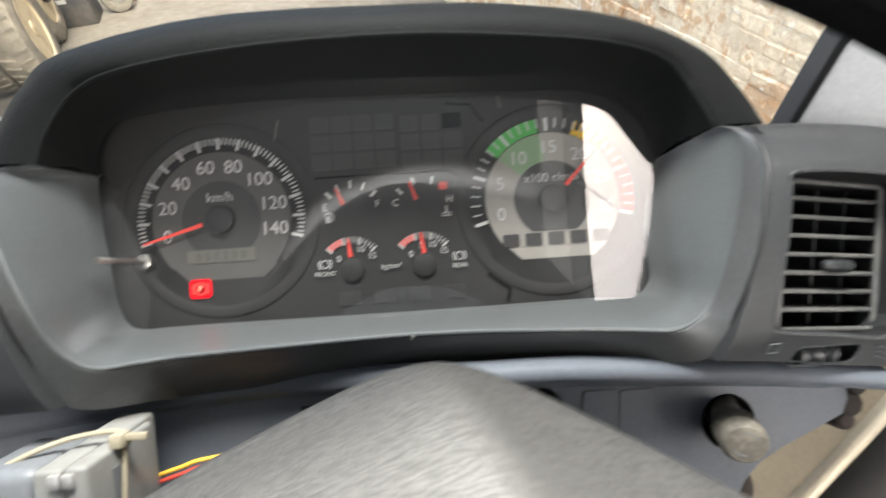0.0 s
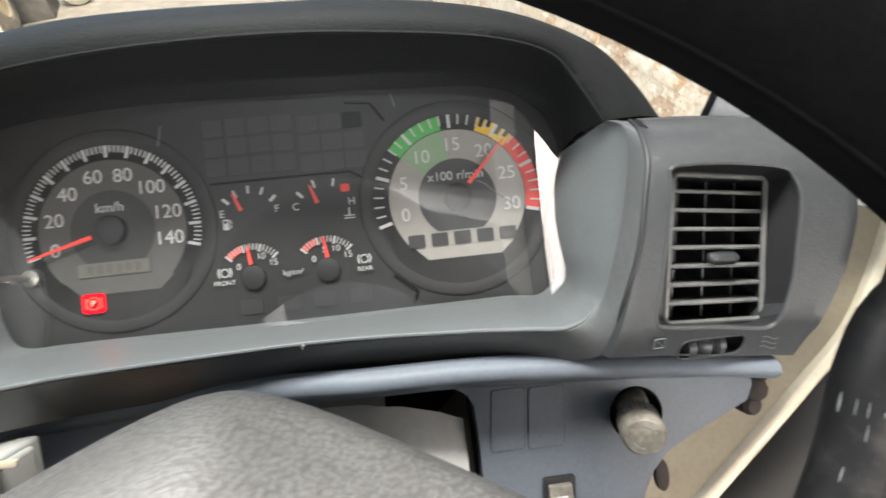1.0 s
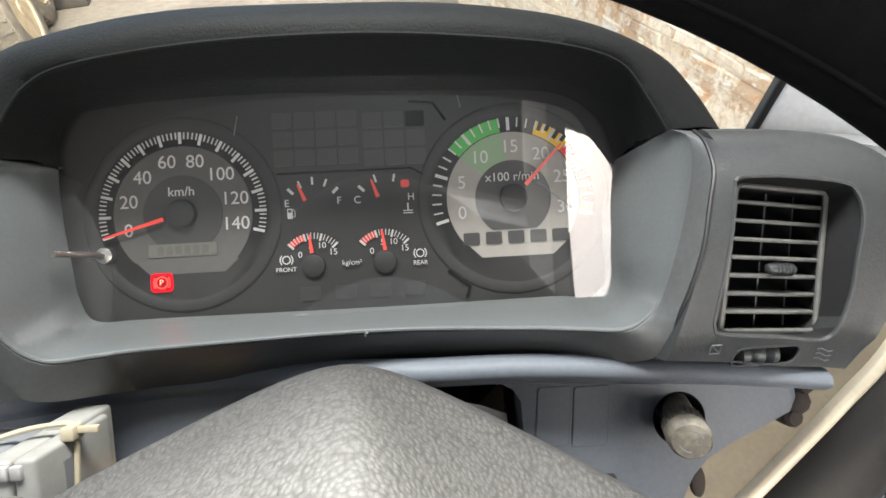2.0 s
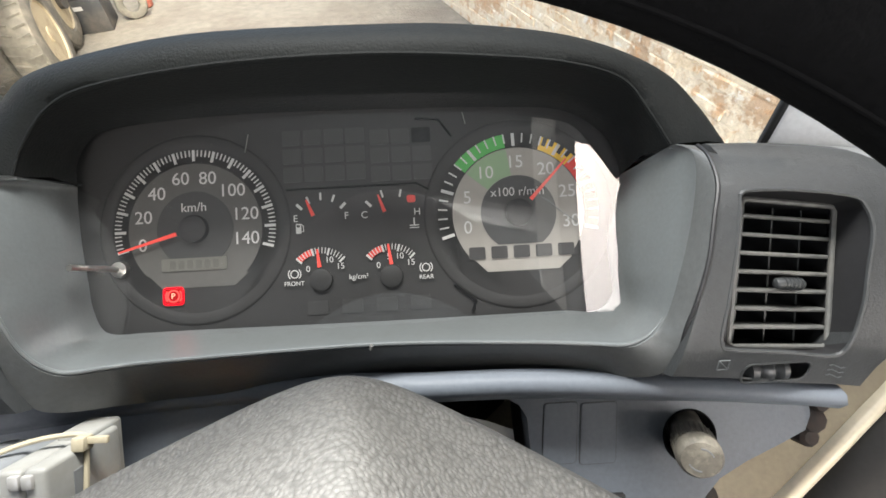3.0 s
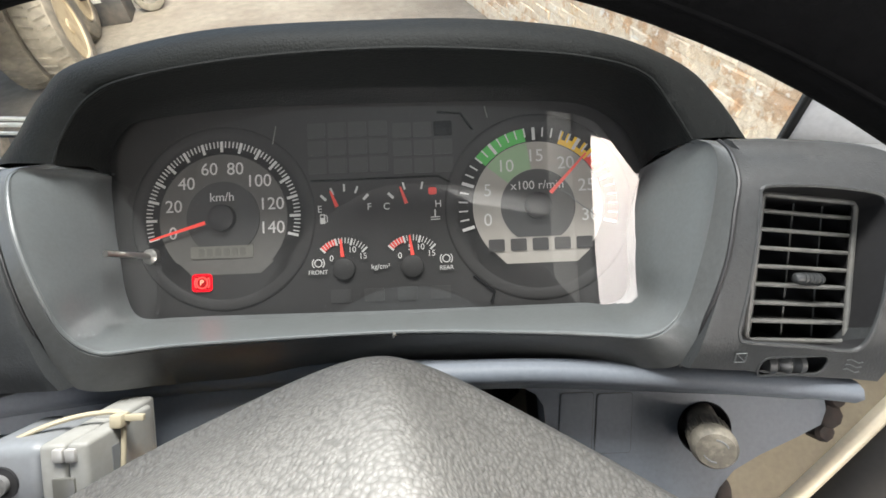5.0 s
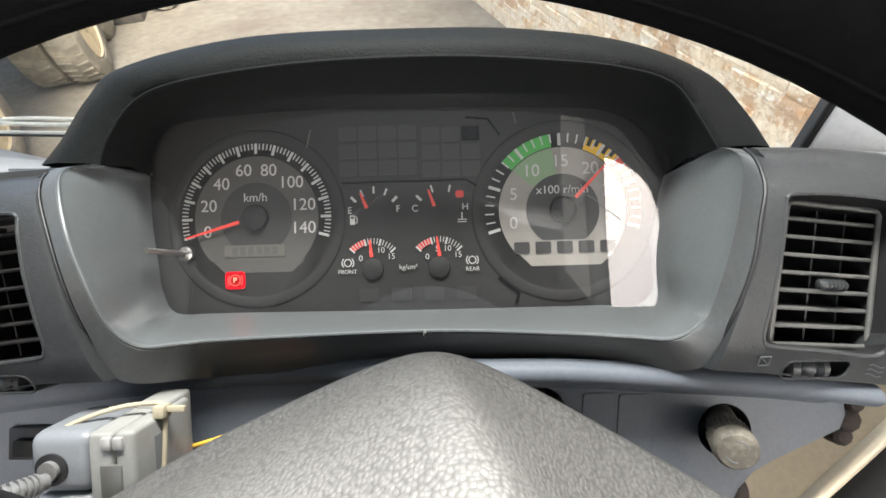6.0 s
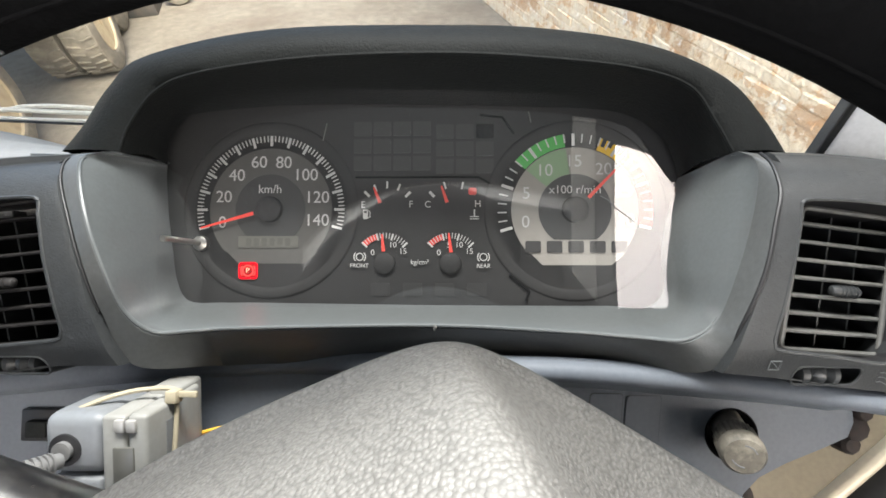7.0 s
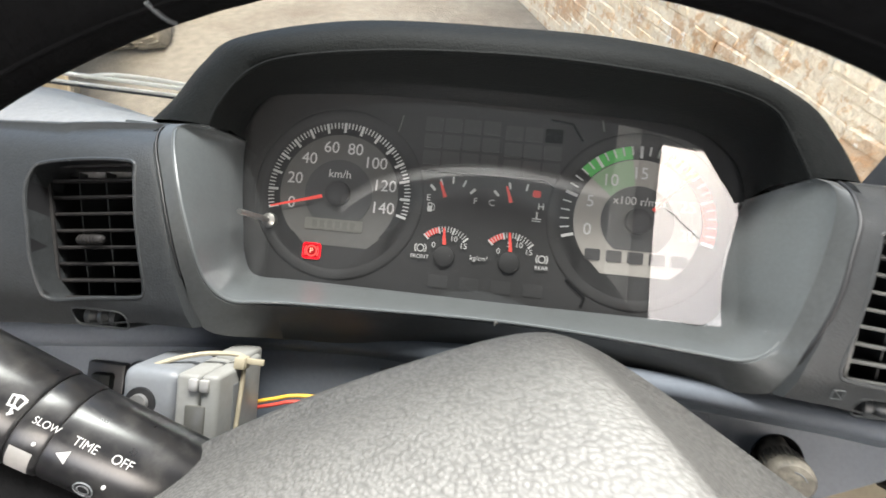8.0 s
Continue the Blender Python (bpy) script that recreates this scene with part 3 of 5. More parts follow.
L_HOLE = [(-x - 0.02, z + 0.025) for x, z in R_HOLE]
L_SLOT = skew(rounded(-2.25, -1.945, -0.897, -0.803, 0.035, 3), -0.14, 0)
L_WIDE = [(x - 0.9 if x < -2.38 else x, z) for x, z in L_OUT]
sheet_panel("vent_panel", L_WIDE, [L_HOLE, L_SLOT], M_PANEL, "dark grey grained panel round the air vent", sheet_y)

def funnel(hole, corner, material):
    """The sloping recess between a panel opening and the vent frame."""
    ring = [(corner[0] * (1 - u) + corner[1] * u) * (1 - w) + (corner[3] * (1 - u) + corner[2] * u) * w for u, w in
            [(0.0, 0.06), (0.06, 0.0)] + [(k / 12, 0.0) for k in range(1, 12)] + [(0.95, 0.0), (1.0, 0.05)] + [(1.0, k / 14) for k in range(1, 14)] + [(1.0, 0.96), (0.95, 1.0)] +
            [(1 - k / 12, 1.0) for k in range(1, 12)] + [(0.05, 1.0), (0.0, 0.96)] + [(0.0, 1 - k / 14) for k in range(1, 14)]]
    mid = sum(ring, Vector()) / len(ring)
    def turn(p):
        return -math.atan2(p[1] - mid.z, (p[0] - mid.x) * 1.5)
    outer = sorted([(x, sheet_y(x, z) + 0.01, z) for x, z in hole], key=lambda p: turn((p[0], p[2])))
    angles = [turn((p[0], p[2])) for p in outer]
    def match(p):
        q = turn((p.x, p.z))
        k = min(range(len(outer)), key=lambda i: abs(math.remainder(angles[i] - q, math.tau)))
        return Vector(outer[k])
    far = [match(p) for p in ring]
    return part("vent_recess", loft([far, [0.5 * (p + q) + Vector((0, 0.05, 0)) for p, q in zip(far, ring)], [p + Vector((0, 0.05, 0)) for p in ring], [p + Vector((0, 0.3, 0)) for p in ring]], closed=True), material, dash, "recess round the vent, its shade put in as black", smooth=50)


VENT = [Vector((1.865, -0.60, -0.065)), Vector((2.335, -0.55, -0.12)), Vector((2.275, -0.50, -0.78)), Vector((1.78, -0.54, -0.745))]
VENT_LEFT = [Vector((-1.89, -0.60, -0.02)), Vector((-2.41, -0.57, -0.07)), Vector((-2.30, -0.50, -0.78)), Vector((-1.785, -0.53, -0.73))]
# Recess walls are coloured black, standing in for the shade inside them.
funnel(R_HOLE, VENT, M_BLACK)
funnel(L_HOLE, VENT_LEFT, M_BLACK)
for ring in (R_HOLE, L_HOLE):
    lip = [(x, sheet_y(x, z) + 0.004, z) for x, z in ring]
    part("vent_lip", tube(lip + lip[:1], 0.010, 6), M_PANEL, dash, "rounded lip of the vent opening")
for ring in (R_SLOT, L_SLOT):
    lip = [(x, sheet_y(x, z) + 0.003, z) for x, z in ring]
    part("slot_lip", tube(lip + lip[:1], 0.007, 6), M_PANEL, dash, "rounded lip of the thumbwheel slot")
part("panel_gap", tube([p + Vector((0.012, 0.0, 0.0)) for p in spline(C_LOW, 121)[80:]], 0.010, 8), M_BLACK, dash, "dark joint between surround and panel")
part("panel_gap", tube([p + Vector((-0.012, 0.0, 0.0)) for p in spline(C_LOW, 121)[8:34]], 0.006, 8), M_BLACK, dash, "dark joint between surround and panel")
sx, sz = 1.70, -0.81
for q in ([(-0.024, -0.022), (0.024, -0.022)], [(0.024, -0.022), (0.024, 0.022)], [(0.024, 0.022), (-0.024, 0.022)], [(-0.024, 0.022), (-0.024, -0.022)], [(-0.024, 0.022), (0.024, -0.022)]):
    part("shut_symbol", tube([(sx + a, sheet_y(sx, sz + b) - 0.016, sz + b) for a, b in q], 0.0028, 5), M_BEZEL, dash)
for k in range(3):
    wave = [(2.20 + 0.02 * q, -0.845 - 0.024 * k - 0.004 * q + 0.006 * math.sin(1.6 * q)) for q in range(5)]
    part("airflow_symbol", tube([(x, sheet_y(x, z) - 0.006, z) for x, z in wave], 0.0028, 5), M_BEZEL, dash)
part("nick", tube([(0.10, -0.425, -0.655), (0.105, -0.428, -0.668), (0.10, -0.425, -0.685)], [0.007, 0.011, 0.006], 7), M_SLAT, dash, "pale nick in the surround")

# shelf under the dials and lower blue-grey panel
shelf = [(-3.2, -1.10), (-2.5, -1.03), (-1.5, -0.93), (-0.5, -0.88), (0.5, -0.885), (0.93, -0.895), (1.52, -0.935), (2.02, -0.968), (2.31, -0.998)]
top = spline([(x, 0, z) for x, z in shelf], 60)
rings = []
for dy, dz in ((-0.30, 0.05), (-0.36, 0.03), (-0.385, 0.0), (-0.385, -0.045), (-0.35, -0.075), (-0.27, -0.09), (-0.17, -0.12), (-0.10, -0.16)):
    rings.append([p + Vector((0, dy * float(np.interp(p.x, (-0.7, 0.35, 1.4, 2.3), (0.42, 1.0, 1.06, 1.42))), dz)) for p in top])
part("ledge", loft(rings), M_BLUE, dash, "rounded blue-grey ledge below the dials", smooth=60)


def low_y(x, z):
    return -0.09 + 0.05 * max(0.0, -1.46 - z)


LOW_OUT = [(-3.0, -1.10), (-2.0, -1.02), (-1.0, -0.98), (0.0, -0.97), (0.9, -0.98), (1.6, -1.04), (2.2, -1.10), (2.50, -1.16), (2.505, -1.24), (2.47, -1.32), (2.33, -1.385), (2.12, -1.475),
           (1.97, -1.56), (1.88, -1.66), (1.82, -1.78), (1.76, -2.1), (1.6, -2.6), (-3.0, -2.6)]
CUBBY = [(-0.55, -1.05), (0.60, -1.03), (0.78, -1.045), (0.86, -1.09), (0.90, -1.16), (0.91, -1.40), (0.90, -2.2), (-0.50, -2.2)]
KNOB_HOLE = arc(1.80, -1.315, 0.145, 0, 348, 30)
sheet_panel("lower_panel", LOW_OUT, [CUBBY, KNOB_HOLE], M_BLUE, "blue-grey plastic panel with switch blanks", low_y, depth=0.4, roll=0.05)
for x0, z0, x1, z1, k in ((1.00, -1.42, 1.185, -1.09, 0.10), (1.207, -1.43, 1.405, -1.10, 0.10), (0.96, -1.86, 1.17, -1.56, 0.10), (1.455, -1.92, 1.665, -1.625, 0.10)):
    ring = [(x + k * (z - z1), z) for x, z in rounded(x0, x1, z0, z1, 0.018, 3)]
    bm = plate(ring, low_y(0, z0) - 0.008, 0.02)
    part("switch_blank", bm, M_BLUE, dash)
    ring = [(x + k * (z - z1), z) for x, z in rounded(x0 - 0.004, x1 + 0.004, z0 - 0.004, z1 + 0.004, 0.02, 3)]
    part("blank_joint", plate(ring, low_y(0, z0) - 0.003, 0.01), M_FASCIA, dash)
part("cubby_liner", loft([[(-0.6, 0.0, -1.0), (0.95, 0.0, -1.0), (0.95, 0.0, -2.3), (-0.6, 0.0, -2.3)], [(-0.55, 0.9, -1.05), (0.9, 0.9, -1.05), (0.9, 0.9, -2.3), (-0.55, 0.9, -2.3)], [(0.17, 0.9, -1.6), (0.18, 0.9, -1.6), (0.18, 0.9, -1.61), (0.17, 0.9, -1.61)]], closed=True), M_BLACK, dash, "black inside of an open tray", smooth=0)

# dashboard top running to the windscreen
edge = [(-16.0, 0.30, 0.60), (-5.0, 0.30, 0.66), (-3.9, 0.30, 0.66), (-3.37, 0.30, 0.665), (-2.95, 0.30, 0.60), (-2.48, 0.30, 0.49), (-2.0, 0.30, 0.38)]
near = [(-16.0, -0.42, 0.05), (-5.0, -0.42, 0.10), (-3.9, -0.42, 0.16), (-3.37, -0.42, 0.20), (-2.95, -0.40, 0.23), (-2.48, -0.38, 0.255), (-2.0, -0.36, 0.26)]
e_s, n_s = spline(edge, 40), spline(near, 40)
part("dash_top", loft([[p + Vector((0, -0.06, -0.35)) for p in n_s], [p + Vector((0, -0.05, -0.08)) for p in n_s], n_s, [0.5 * (p + q) + Vector((0, -0.04, 0.05)) for p, q in zip(e_s, n_s)], e_s, [p + Vector((0, 0.9, -0.5)) for p in e_s]]), M_TOP_LIT, dash, "grained top of the dashboard, windscreen light put into its pale grey", smooth=60)
top_r = [[(1.85, -0.36, 0.24), (2.3, -0.38, 0.22), (2.9, -0.40, 0.10), (4.2, -0.5, -0.1)], [(1.85, 0.05, 0.33), (2.4, 0.05, 0.34), (3.0, 0.0, 0.28), (4.4, -0.2, 0.0)], [(1.85, 0.42, 0.43), (2.5, 0.42, 0.44), (3.2, 0.42, 0.40), (4.4, 0.2, 0.2)], [(1.85, 1.2, 0.2), (2.5, 1.2, 0.2), (3.2, 1.2, 0.2), (4.4, 1.2, 0.2)]]
part("dash_top", loft([spline(r, 20) for r in top_r]), M_TOP_LIT, dash, "grained top of the dashboard, windscreen light put into its pale grey", smooth=60)

# ---- air vents ----
def air_vent(name, side, group):
    v = thing(name, DASH, "dusty dark grey air vent with seven horizontal slats", "air vent", group)
    # the left vent takes the slat colour with shade in it
    tone = M_SLAT if side > 0 else M_SLATSHADE
    corner = VENT if side > 0 else VENT_LEFT
    def at(u, w, back=0.0):
        return (corner[0] * (1 - u) + corner[1] * u) * (1 - w) + (corner[3] * (1 - u) + corner[2] * u) * w + Vector((0, back, 0))
    loopv = [at(u, w) for u, w in ((0.05, 0), (0.95, 0), (0.985, 0.01), (1, 0.04), (1, 0.96), (0.985, 0.99), (0.95, 1), (0.05, 1), (0.015, 0.99), (0, 0.96), (0, 0.04), (0.015, 0.01), (0.05, 0))]
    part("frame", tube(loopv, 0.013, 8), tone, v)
    # a black tube set behind the frame gives the shade around it
    outer = [at(u, w, 0.02) for u, w in ((0.02, -0.02), (0.98, -0.02), (1.035, 0.02), (1.035, 0.98), (0.98, 1.02), (0.02, 1.02), (-0.035, 0.98), (-0.035, 0.02), (0.02, -0.02))]
    part("gap", tube(outer, 0.020, 8), M_BLACK, v, "black tube standing in for the shade round the frame")
    for k in range(7):
        w = 0.105 + 0.127 * k
        rings = []
        for dy, dz in ((0.004, -0.010), (-0.003, -0.007), (-0.006, 0.0), (-0.003, 0.007), (0.004, 0.010), (0.10, 0.016), (0.10, 0.004)):
            rings.append([at(0.0, w, 0.012) + Vector((0, dy, dz)), at(0.5, w, 0.012) + Vector((0, dy, dz)), at(1.0, w, 0.012) + Vector((0, dy, dz))])
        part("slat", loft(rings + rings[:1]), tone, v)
    for u in (0.15, 0.47, 0.79):
        part("vane", loft([[at(u, 0.02, 0.085), at(u, 0.98, 0.085)], [at(u, 0.02, 0.30), at(u, 0.98, 0.30)], [at(u + 0.018, 0.02, 0.30), at(u + 0.018, 0.98, 0.30)], [at(u + 0.018, 0.02, 0.085), at(u + 0.018, 0.98, 0.085)], [at(u, 0.02, 0.085), at(u, 0.98, 0.085)]]), M_FASCIA, v, smooth=0)
    part("duct", loft([[at(-0.05, -0.05, 0.05), at(1.05, -0.05, 0.05), at(1.05, 1.05, 0.05), at(-0.05, 1.05, 0.05)], [at(0, 0, 0.6), at(1, 0, 0.6), at(1, 1, 0.6), at(0, 1, 0.6)]], closed=True, caps=False), M_BLACK, v, smooth=0)
    part("duct_end", loft([[at(0, 0, 0.55), at(1, 0, 0.55)], [at(0, 1, 0.55), at(1, 1, 0.55)]]), M_BLACK, v, smooth=0)
    pl = [at(0.36, 0.565, -0.03), at(0.42, 0.56, -0.035), at(0.60, 0.56, -0.035), at(0.66, 0.565, -0.03)]
    part("lever", tube(spline(pl, 9), [0.012, 0.024, 0.027, 0.027, 0.027, 0.027, 0.027, 0.022, 0.012], 10), M_FASCIA if side > 0 else M_SLATSHADE, v)
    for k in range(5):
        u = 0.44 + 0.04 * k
        part("lever_rib", tube([at(u, 0.56, -0.035), at(u + 0.015, 0.56, -0.035)], 0.031, 10), M_FASCIA if side > 0 else M_SLATSHADE, v)
    cx = 1.965 if side > 0 else -1.98
    wheel_ob = part("thumbwheel", turned([(0.03, -0.115), (0.056, -0.10), (0.058, -0.07), (0.038, -0.045), (0.058, -0.02), (0.058, 0.0), (0.038, 0.022), (0.058, 0.045), (0.056, 0.07), (0.03, 0.085)], 30, "x"), M_FASCIA, v, "ribbed grey thumbwheel")
    wheel_ob.matrix_parent_inverse = Matrix()
    wheel_ob.location = (U * cx, U * -0.522, U * (-0.862 if side > 0 else -0.847))
    return v


air_vent("air_vent", 1, "dashboard air vents")
air_vent("air_vent", -1, "dashboard air vents")

# ---- instrument cluster ----
cl = thing("instrument_cluster", DASH, "analogue instrument cluster with two large dials behind a clear lens", "instrument cluster")
part("dial_plate", plate(rounded(-1.75, 1.72, -0.75, 0.85, 0.1), 0.004, 0.05), M_DIAL, cl, "matt black dial plate", smooth=0)


def gauge(cx, cz, grey):
    part("dial_ring", turned([(0.49, 0.0), (0.50, -0.004), (0.545, -0.006), (0.555, -0.004), (0.56, 0.0)], 72), M_DIAL, cl, "raised dark ring").location = (U * cx, 0, U * cz)
    ring = arc(cx, cz, 0.39, 222, -42, 60)
    ring = ring + [(cx + 0.30, cz - 0.27), (cx + 0.22, cz - 0.34), (cx - 0.20, cz - 0.34), (cx - 0.27, cz - 0.27)]
    part("dial_face", plate(ring, -0.002, 0.006), grey, cl, "grey dial face", smooth=0)
    disc = arc(cx, cz, 0.223, 235, -55, 48)
    part("dial_centre", plate(disc, -0.006, 0.004), M_DISC, cl, "dark centre of the dial", smooth=0)
    part("hub_cap", turned([(0.082, 0.0), (0.078, -0.04), (0.06, -0.05), (0.02, -0.052)], 30), M_HUB, cl).location = (U * cx, 0, U * cz)


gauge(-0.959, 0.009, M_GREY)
gauge(0.942, 0.002, M_TACHO_VEIL)
SX, SZ, TX, TZ = -0.959, 0.009, 0.942, 0.002
for k in range(71):
    ang = 195.0 - 3.0 * k
    big = k % 5 == 0
    part("tick", bar(SX, SZ, ang, 0.405 if big else 0.432, 0.47, 0.016 if big else 0.007, -0.004), M_WHITE, cl, smooth=0)
for txt, q in (("0", (-1.261, -0.075)), ("20", (-1.254, 0.087)), ("40", (-1.173, 0.223)), ("60", (-1.033, 0.306)), ("80", (-0.875, 0.303)), ("100", (-0.734, 0.224)), ("120", (-0.660, 0.082)), ("140", (-0.660, -0.062))):
    words(txt, q[0], q[1], 0.105, -0.012, M_WHITE, cl, "numeral")
words("km/h", SX, 0.135, 0.075, -0.014, M_WHITE, cl)
part("odometer", plate(rounded(SX - 0.20, SX + 0.18, -0.232, -0.158, 0.01), -0.008), M_LCD, cl, "dark grey odometer window", smooth=0)
for k in range(6):
    part("odometer_digit", plate(rounded(SX - 0.15 + 0.05 * k, SX - 0.115 + 0.05 * k, -0.22, -0.172, 0.006, 2), -0.010), M_DIGIT, cl, smooth=0)


def needle(cx, cz, ang, r0, r1, w, y=-0.05):
    bm = bar(cx, cz, ang, r0, r1, w, y, 0.45)
    return part("needle", bm, M_NEEDLE, cl, "orange-red needle", smooth=0)


needle(SX, SZ, 195.5, 0.10, 0.445, 0.022, -0.035)
for a0, a1, m, lab in ((140.0, 98.0, M_GREEN, "green band"), (70.0, 43.0, M_YELLOW, "yellow band"), (43.0, -13.0, M_RED, "red band")):
    part("colour_band", sector(TX, TZ, 0.395, 0.475, a0, a1, -0.004), m, cl, lab, smooth=0)
for a0 in (66.5, 61.0, 53.0, 47.0):
    part("band_notch", sector(TX, TZ, 0.425 if a0 in (66.5, 53.0) else 0.44, 0.476, a0 + 1.6, a0 - 1.6, -0.0075, 4), M_DIAL, cl, "dark notch in the yellow band", smooth=0)
part("green_sector", plate(arc(TX, TZ, 0.385, 140, 98, 12) + arc(TX, TZ, 0.225, 98, 140, 8), -0.008, 0.003), shader("pale_green_print", (0.17, 0.26, 0.15), 0.6, vary=0.05), cl, "pale green sector", smooth=0)
for k in range(31):
    ang = 196.0 - 7.0 * k
    big = k % 5 == 0
    part("tick", bar(TX, TZ, ang, 0.40 if big else 0.42, 0.475, 0.018 if big else 0.008, -0.010), M_WHITE, cl, smooth=0)
for k, txt in enumerate(("0", "5", "10", "15", "20", "25", "30")):
    ang = radians(196 - 35 * k)
    words(txt, TX + 0.315 * math.cos(ang), TZ + 0.295 * math.sin(ang) + 0.005, 0.105, -0.012, M_WHITE, cl, "numeral")
words("x100 r/min", TX, 0.125, 0.072, -0.014, M_WHITE, cl)
for k in range(5):
    part("lamp_window", plate(rounded(TX - 0.305 + 0.131 * k, TX - 0.21 + 0.131 * k, -0.262, -0.19, 0.008, 2), -0.009), M_TILE, cl, smooth=0)
needle(TX, TZ, 46.0, 0.09, 0.40, 0.022, -0.085)

# small gauges
for (x, z), ang, big in (((-0.348, 0.106), 135, 1), ((-0.295, 0.143), 112, 0), ((-0.221, 0.163), 90, 0), ((-0.147, 0.148), 68, 0), ((-0.091, 0.102), 45, 1),
                         ((0.060, 0.103), 135, 1), ((0.141, 0.158), 105, 0), ((0.250, 0.157), 78, 0)):
    part("tick", bar(x, z, ang, -0.022, 0.022, 0.016 if big else 0.011, -0.004), M_WHITE, cl, smooth=0)
part("red_mark", plate(rounded(*((0.288, 0.093)[0], (0.338, 0.092)[0]), (0.313, 0.099)[1], (0.313, 0.142)[1], 0.012, 3), -0.004), M_RED, cl, "red overheat mark", smooth=0)
for p, q in (((-0.263, 0.048), (-0.302, 0.144)), ((0.155, 0.049), (0.120, 0.151)), ((-0.239, -0.255), (-0.249, -0.149)), ((0.180, -0.261), (0.165, -0.141))):
    d = math.degrees(math.atan2(q[1] - p[1], q[0] - p[0]))
    needle(p[0], p[1], d, 0.0, math.hypot(q[0] - p[0], q[1] - p[1]), 0.022, -0.02)
for txt, q, s in (("E", (-0.369, 0.035), 0.058), ("F", (-0.070, 0.038), 0.058), ("C", (0.035, 0.036), 0.058), ("H", (0.345, 0.039), 0.058)):
    words(txt, q[0], q[1], s, -0.013, M_WHITE, cl)
for dx in (0.0, 0.411):
    gx, gz = (-0.235, -0.333)
    gx += dx
    for k in range(16):
        ang = 136.0 - 6.2 * k
        big = k % 5 == 0
        part("tick", bar(gx, gz, ang, 0.152 if big else 0.160, 0.195, 0.011 if big else 0.005, -0.008), M_WHITE, cl, smooth=0)
    part("colour_band", sector(gx, gz, 0.158, 0.193, 138, 104, -0.004, 12), M_RED, cl, "red low-pressure band", smooth=0)
    part("hub_cap", turned([(0.068, 0.0), (0.065, -0.015), (0.05, -0.02), (0.01, -0.021)], 24), M_DIAL, cl).location = (U * gx, 0, U * (gz + 0.005))
    for txt, ox, oz in (("0", -0.072, 0.070), ("5", -0.010, 0.118), ("10", 0.053, 0.118), ("15", 0.117, 0.078)):
        words(txt, gx + ox, gz + oz, 0.050, -0.012, M_WHITE, cl, "numeral")
for q, txt in (((-0.390, -0.288), "FRONT"), ((0.380, -0.289), "REAR")):
    part("brake_symbol", sector(q[0], q[1], 0.019, 0.025, 0, 360, -0.004, 20), M_WHITE, cl, smooth=0)
    for a0 in (-45, 135):
        part("brake_symbol", sector(q[0], q[1], 0.033, 0.039, a0, a0 + 90, -0.004, 10), M_WHITE, cl, smooth=0)
    words(txt, q[0], q[1] - 0.056, 0.036, -0.013, M_WHITE, cl)
words("kg/cm\u00b2", *(-0.014, -0.322), 0.042, -0.013, M_WHITE, cl)
fx, fz = (-0.355, -0.021)
part("fuel_symbol", plate(rounded(fx - 0.016, fx + 0.014, fz - 0.03, fz + 0.028, 0.004, 2), -0.004), M_WHITE, cl, smooth=0)
part("fuel_symbol", plate(rounded(fx - 0.010, fx + 0.008, fz + 0.006, fz + 0.02, 0.002, 2), -0.009, 0.003), M_DIAL, cl, smooth=0)
part("fuel_symbol", tube([(fx + 0.016, -0.004, fz - 0.02), (fx + 0.028, -0.004, fz - 0.02), (fx + 0.028, -0.004, fz + 0.012), (fx + 0.018, -0.004, fz + 0.024)], 0.003, 5), M_WHITE, cl)
hx, hz = (0.324, -0.028)
part("coolant_symbol", plate([(hx - 0.004, hz - 0.01), (hx + 0.004, hz - 0.01), (hx + 0.004, hz + 0.035), (hx - 0.004, hz + 0.035)], -0.004), M_WHITE, cl, smooth=0)
for oz in (0.0, -0.014):
    part("coolant_symbol", plate([(hx - 0.028, hz - 0.012 + oz), (hx + 0.028, hz - 0.012 + oz), (hx + 0.028, hz - 0.007 + oz), (hx - 0.028, hz - 0.007 + oz)], -0.004), M_WHITE, cl, smooth=0)
# rows of unlit lamp windows
for r in range(3):
    for k in range(4):
        x, z = -0.38 + 0.125 * k, 0.52 - 0.11 * r
        part("lamp_window", plate(rounded(x - 0.055, x + 0.055, z - 0.045, z + 0.045, 0.008, 2), -0.001), M_TILE, cl, smooth=0)
    for k in range(3):
        x, z = 0.14 + 0.125 * k, 0.50 - 0.11 * r
        part("lamp_window", plate(rounded(x - 0.055, x + 0.055, z - 0.045, z + 0.045, 0.008, 2), -0.001), M_RIM if (r, k) == (0, 2) else M_TILE, cl, smooth=0)
for k in range(4):
    part("lamp_window", plate(rounded(-0.32 + 0.2 * k, -0.20 + 0.2 * k, -0.53, -0.45, 0.008, 2), -0.001), M_TILE, cl, smooth=0)
part("plate_ridge", tube([(x, -0.003, z) for x, z in ((0.36, 0.60), (0.50, 0.585), (0.57, 0.48))], 0.007, 6), M_RIM, cl)
part("plate_ridge", tube([(x, -0.003, z) for x, z in ((0.54, -0.40), (0.66, -0.50), (0.64, -0.56))], 0.010, 6), M_RIM, cl)
part("plate_ridge", tube([(x, -0.003, z) for x, z in ((-0.42, 0.21), (0.35, 0.21), (0.42, 0.17))], 0.006, 6), M_RIM, cl)
